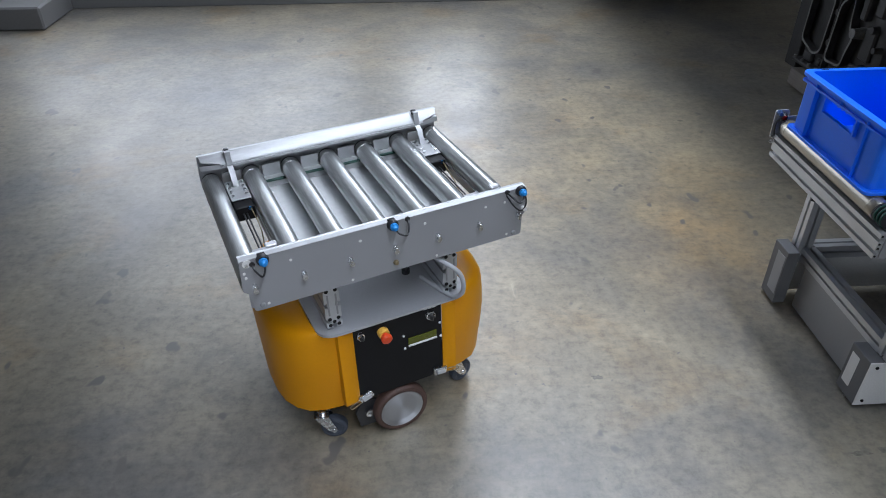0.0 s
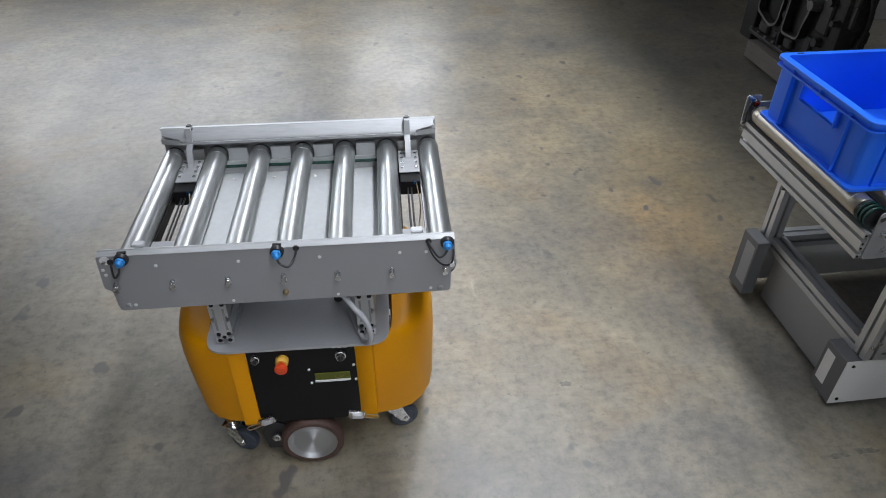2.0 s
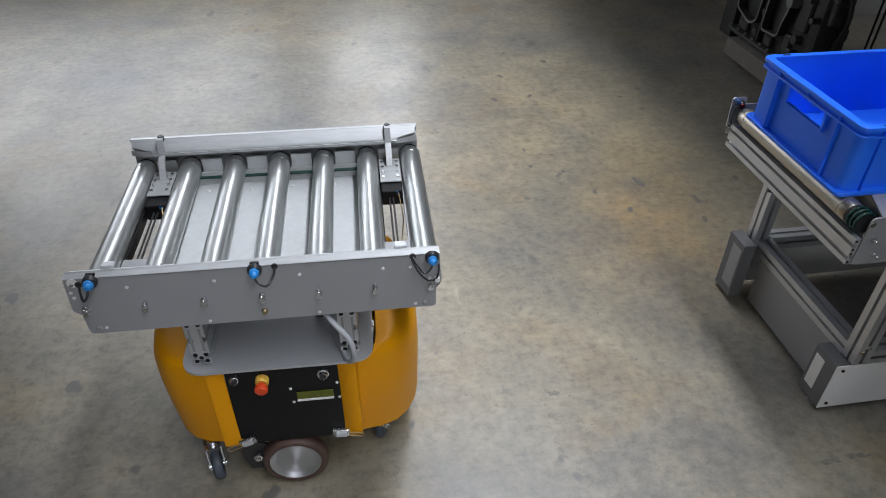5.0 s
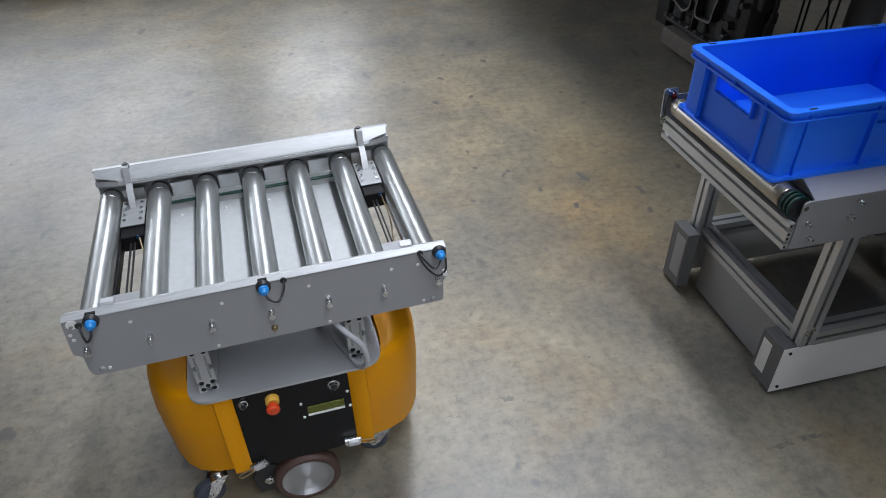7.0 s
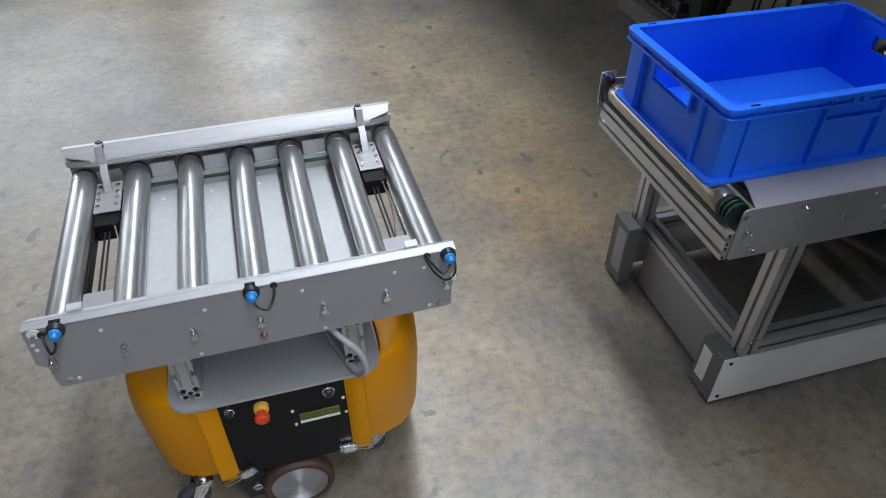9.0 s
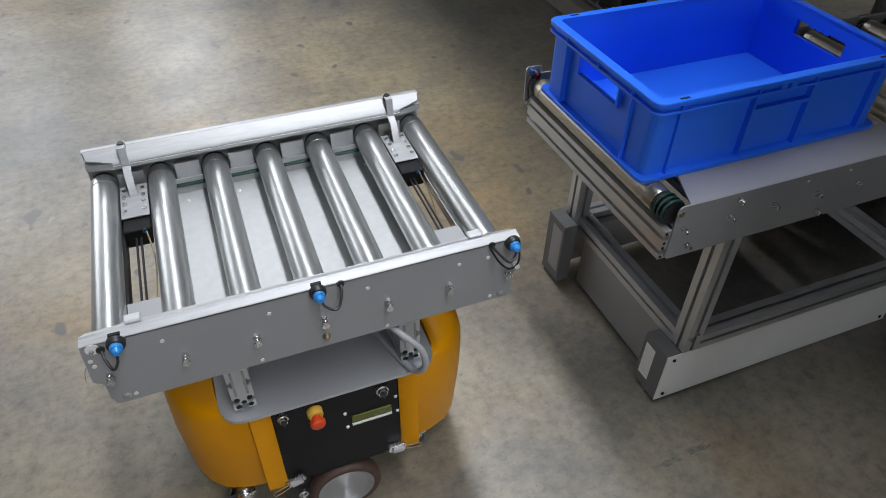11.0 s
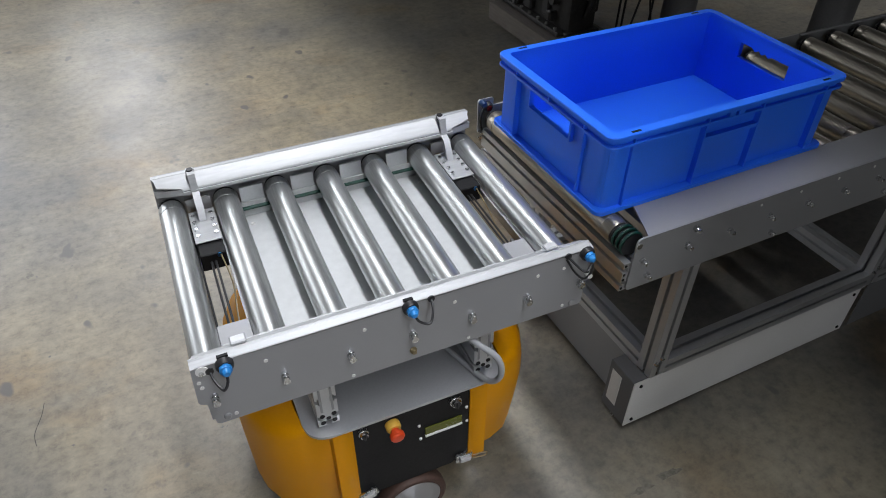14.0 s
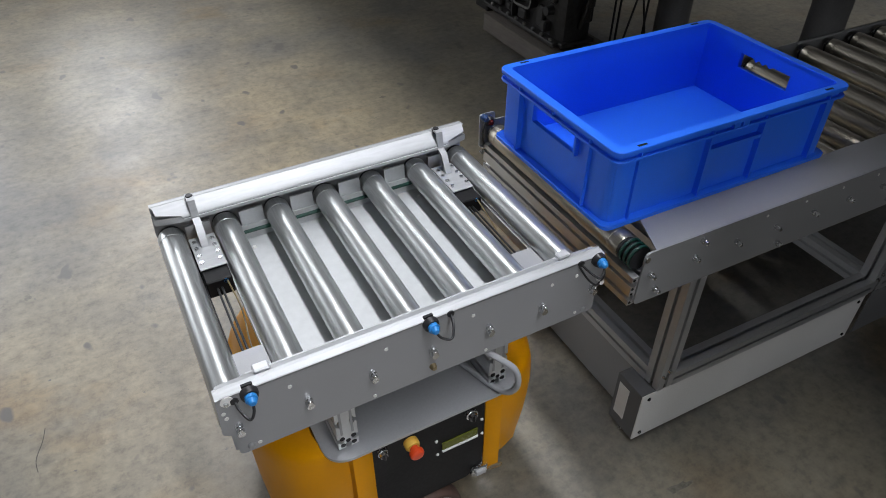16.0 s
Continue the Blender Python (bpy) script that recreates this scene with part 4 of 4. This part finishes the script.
# ---------------------------------------------------------------- background
def build_engine():
    rng = random.Random(4)
    pl = thing("pallet", "grey weathered timber pallet under the engine block", "pallet")
    X0, X1, Y0, Y1 = 0.985, 1.30, 1.72, 2.40
    for k in range(3):
        y = Y0 + (Y1 - Y0 - 0.1) * k / 2
        part("bearer", box(X0 + 0.01, X1 - 0.01, y, y + 0.1, 0.0, 0.085, 0.003), "timber", pl)
    n = 4
    for k in range(n):
        x = X0 + (X1 - X0) * k / n
        part("board", box(x + 0.004, x + (X1 - X0) / n - 0.004, Y0, Y1, 0.085, 0.108, 0.002), "timber", pl)
    part("side_board", box(X0 - 0.02, X0 + 0.003, Y0, Y1, 0.02, 0.11, 0.002), "timber", pl)
    en = thing("engine_block", "oily black cast-iron engine block standing on a pallet", "engine")
    ex0, ex1, ey0, ey1, ez0, ez1 = 1.02, 1.22, 1.80, 2.50, 0.109, 1.05
    b = box(ex0 + 0.04, ex1, ey0 + 0.03, ey1, ez0, ez1, 0.03, seg=2)
    part("crankcase", b, "iron", en)

    def port(outline, depth=0.045, lip=0.012):
        """A cast port on the long face: a hollow wall with a bare machined joint face round an open mouth."""
        o = rounded(outline, 0.03, 3)
        cy, cz = sum(q[0] for q in o) / len(o), sum(q[1] for q in o) / len(o)
        i_ = [(y + (cy - y) * lip / max(0.03, math.hypot(cy - y, cz - z)), z + (cz - z) * lip / max(0.03, math.hypot(cy - y, cz - z))) for y, z in o]
        x = ex0 - depth + 0.04

        def wall(loops):
            m = bmesh.new()
            rings = [[m.verts.new((xx, *q)) for q in pts] for xx, pts in loops]
            n = len(rings[0])
            for a, c in zip(rings, rings[1:]):
                for k in range(n):
                    m.faces.new((a[k], a[(k + 1) % n], c[(k + 1) % n], c[k]))
            return m
        body = part("cast_port", wall([(ex0 + 0.05, o), (x + 0.002, o), (x + 0.002, i_), (ex0 + 0.035, i_)]), "iron", en)
        part("joint_face", wall([(x, o), (x - 0.0015, o), (x - 0.0015, i_), (x, i_)]), "iron_edge", body, "bare machined joint face")
        return body

    port([(2.47, 0.56), (2.47, 0.25), (2.32, 0.205), (2.26, 0.24), (2.25, 0.52), (2.33, 0.60)])
    port([(2.20, 0.52), (2.21, 0.215), (2.06, 0.225), (2.05, 0.30), (2.02, 0.39), (2.07, 0.43), (2.10, 0.60)])
    port([(2.44, 0.92), (2.45, 0.68), (2.28, 0.66), (2.20, 0.74), (2.26, 0.94)])
    port([(2.14, 0.94), (2.15, 0.70), (1.98, 0.68), (1.96, 0.92)])
    # bolt eye at the upper corner of the second port
    part("bolt_eye", turned((ex0 - 0.02, 2.02, 0.415), (ex0 + 0.06, 2.02, 0.415), [(0, 0.012), (0, 0.024), (0.3, 0.026), (1, 0.034)], 18), "iron_edge", en)
    # webs, flanges and a sump rail between the castings
    part("web", prism([(2.235, 0.12), (2.245, 0.12), (2.24, 1.0), (2.225, 1.0)], "x", ex0 + 0.01, ex0 + 0.06), "iron", en)
    part("sump_rail", box(ex0 - 0.01, ex0 + 0.06, ey0 + 0.04, ey1, 0.120, 0.140, 0.004), "iron", en)
    part("sump_rail", box(ex0 + 0.02, ex1 + 0.01, ey0 + 0.01, ey0 + 0.06, 0.120, 0.140, 0.004), "iron", en)
    for k in range(9):
        y = ey0 + 0.08 + 0.076 * k
        part("rail_bolt", turned((ex0 + 0.004, y, 0.139), (ex0 + 0.004, y, 0.152), [(0, 0.010), (0.7, 0.010), (1, 0.007)], 6), "iron_edge", en)
    for k, (y, z, w, h) in enumerate(((2.36, 0.145, 0.09, 0.05), (2.27, 0.15, 0.05, 0.04), (2.12, 0.15, 0.07, 0.05), (1.98, 0.16, 0.06, 0.10), (1.90, 0.30, 0.09, 0.16), (1.88, 0.52, 0.07, 0.10), (1.93, 0.16, 0.04, 0.05), (2.30, 0.62, 0.08, 0.04), (1.99, 0.48, 0.05, 0.14))):
        d = rng.uniform(0.02, 0.05)
        part("casting_lug", box(ex0 + 0.045 - d, ex0 + 0.06, y, y + w, z, z + h, 0.008), "iron", en)
    for k in range(12):
        x, z = rng.uniform(ex0 + 0.05, ex1 - 0.06), rng.uniform(ez0 + 0.06, 0.8)
        w, h, d = rng.uniform(0.03, 0.07), rng.uniform(0.04, 0.14), rng.uniform(0.01, 0.04)
        part("casting_lug", box(x, x + w, ey0 + 0.03 - d, ey0 + 0.05, z, z + h, 0.008), "iron", en)
    for y, z, r in ((2.235, 0.30, 0.020), (2.235, 0.46, 0.017), (1.94, 0.26, 0.024), (1.92, 0.46, 0.020), (2.16, 0.66, 0.022), (2.49, 0.62, 0.018), (1.86, 0.38, 0.016)):
        part("boss", turned((ex0 + 0.005, y, z), (ex0 + 0.06, y, z), [(0, r * 0.5), (0.0, r * 0.9), (0.6, r), (1, r * 1.4)], 14), "iron", en)
    # pipe down the end face
    part("oil_pipe", tube([(1.10, ey0 - 0.01, 0.95), (1.11, ey0 - 0.03, 0.6), (1.15, ey0 - 0.03, 0.4), (1.14, ey0 + 0.02, 0.2)], 0.011, 10), "iron", en)
    for x, y, lab in ((1.80, 1.90, "round dark grey hall column"), (2.13, 1.28, "round dark grey hall column")):
        c = tagged(new("column"), lab, "column", "hall columns", "structure")
        part("column_shaft", rod((x, y, 0.0), (x, y, HALL_H), 0.085, 32), "column", c)
        part("column_base", turned((x, y, 0), (x, y, 0.012), [(0, 0.13), (1, 0.13)], 32), "column", c)
    for k, (x, y, dx) in enumerate(((1.45, 1.95, 0.0), (1.49, 1.96, 0.01), (1.53, 1.95, 0.30), (1.67, 1.93, -0.32), (1.65, 1.94, 0.02))):
        cb = tagged(new("hanging_cable"), "thin black cable hanging beside the column", "cable", "hanging cables")
        part("wire", tube([(x, y, 0.0), (x + dx * 0.4, y, 0.5), (x + dx, y + 0.02, 1.4), (x + dx * 1.6, y, HALL_H)], 0.006, 6), "black_plastic", cb)
    post = thing("machine_post", "plain dark steel post behind the engine block", "post")
    part("post_body", box(1.14, 1.27, 2.66, 2.79, 0.0, 2.4, 0.006), "iron", post)
    # low block at the foot of the far wall
    blk = thing("concrete_block", "low pale concrete block at the foot of the wall", "block")
    part("block_body", box(-4.5, -3.72, 3.75, 4.28, 0.0, 0.16, 0.012), "wall", blk)


def floor_marks():
    """Scuffs and short cracks that stand out on the slab."""
    rng = random.Random(9)
    spots = [(-0.687, 0.165, 0.035, 0.02), (-0.313, 1.445, 0.02, 0.012), (-2.34, 0.948, 0.03, 0.012), (0.02, -0.15, 0.07, 0.02), (-0.06, -0.155, 0.06, 0.018), (-1.29, 1.238, 0.02, 0.03), (0.19, 1.96, 0.03, 0.02)]
    for x, y, a, c in spots:
        bm = bmesh.new()
        ring = []
        for i in range(14):
            q = 2 * math.pi * i / 14
            k = rng.uniform(0.55, 1.1)
            ring.append(bm.verts.new((x + a * k * math.cos(q) * 0.6, y + c * k * math.sin(q) * 0.6, 0.0008)))
        bm.faces.new(ring)
        tagged(part("floor_scuff", bm, "scuff"), "dark scuff mark on the concrete", "scuff", "floor scuffs")
    for pts in ([(-1.275, 0.70, 0.0), (-1.283, 0.66, 0.0), (-1.300, 0.61, 0.0), (-1.298, 0.57, 0.0)],):
        tagged(part("floor_crack", tube(pts, 0.0010, 5, flat=0.4), "mark"), "hairline crack in the concrete", "crack", "floor cracks")


M["scuff"] = material("faint_floor_scuff", (0.185, 0.168, 0.140), 0.6, vary=0.3, scale=40, grain=160)
hall()
robot, wheels, casters = build_robot()
build_station()
build_crate()
build_engine()
floor_marks()

# ---------------------------------------------------------------- what moves
ROBOT = [
    (0, -1.2691, -0.0078, 21.92),
    (0.5, -1.3230, -0.0257, 9.95),
    (1, -1.3648, -0.0266, 1.63),
    (1.5, -1.3893, -0.0228, -2.75),
    (2, -1.3880, -0.0245, -2.76),
    (2.5, -1.3880, -0.0245, -2.76),
    (3, -1.3880, -0.0245, -2.76),
    (3.5, -1.3880, -0.0245, -2.76),
    (4, -1.3880, -0.0245, -2.76),
    (4.2, -1.3880, -0.0245, -2.76),
    (5.2, -1.3868, -0.0246, -2.60),
    (5.75, -1.3640, -0.0252, 0.10),
    (6.3, -1.3163, -0.0257, 2.61),
    (6.5, -1.2911, -0.0257, 2.50),
    (7, -1.2403, -0.0199, 2.08),
    (7.5, -1.1824, -0.0137, 2.14),
    (8, -1.1288, -0.0097, 1.47),
    (8.5, -1.0747, -0.0081, 1.08),
    (9, -1.0270, -0.0078, -0.08),
    (9.2, -1.0070, -0.0080, -0.42),
    (11.3, -0.7703, -0.0052, -1.59),
    (11.5, -0.7635, -0.0012, -2.73),
    (12, -0.7128, -0.0011, -3.05),
    (12.5, -0.6584, -0.0033, -3.20),
    (13, -0.6045, -0.0054, -3.17),
    (13.5, -0.5699, -0.0067, -3.32),
    (14, -0.5688, -0.0070, -2.68),
    (14.5, -0.5503, -0.0067, 0.39),
    (15, -0.5503, -0.0067, 0.39),
    (15.5, -0.5503, -0.0067, 0.39),
    (16, -0.5503, -0.0067, 0.39),
]


def motions():
    """The robot backs round, waits, then rolls up to the station; its drive wheels turn with the way they cover."""
    walk(robot, [(t, pose(x + 0.0117 * math.cos(radians(a)), y + 0.0117 * math.sin(radians(a)), 0, 0, -1.0, a)) for t, x, y, a in ROBOT])
    for w, y0 in wheels:
        spin, rows, last = 0.0, [], None
        for t, x, y, a in ROBOT:
            c, s = math.cos(radians(a)), math.sin(radians(a))
            here = (x + 0.007 * c - y0 * s, y + 0.007 * s + y0 * c)
            if last:
                spin += math.degrees(((here[0] - last[0]) * c + (here[1] - last[1]) * s) / 0.076)
            last = here
            rows.append((t, pose(-0.0035, y0, 0.076, 0, spin, 0)))
        walk(w, rows)
    # the casters trail one way after the turn on the spot and swing round once the robot drives off
    for c, (x, y, d), start in casters:
        far = 195 if start > 180 else 170
        turns = [(0.0, start), (4.2, start), (4.9, start + (far - start) * 0.3), (5.5, start + (far - start) * 0.65), (6.2, far), (14.0, far), (16.0, far)]
        walk(c, [(t, pose(x, y, d, 0, 0, a)) for t, a in turns])


motions()
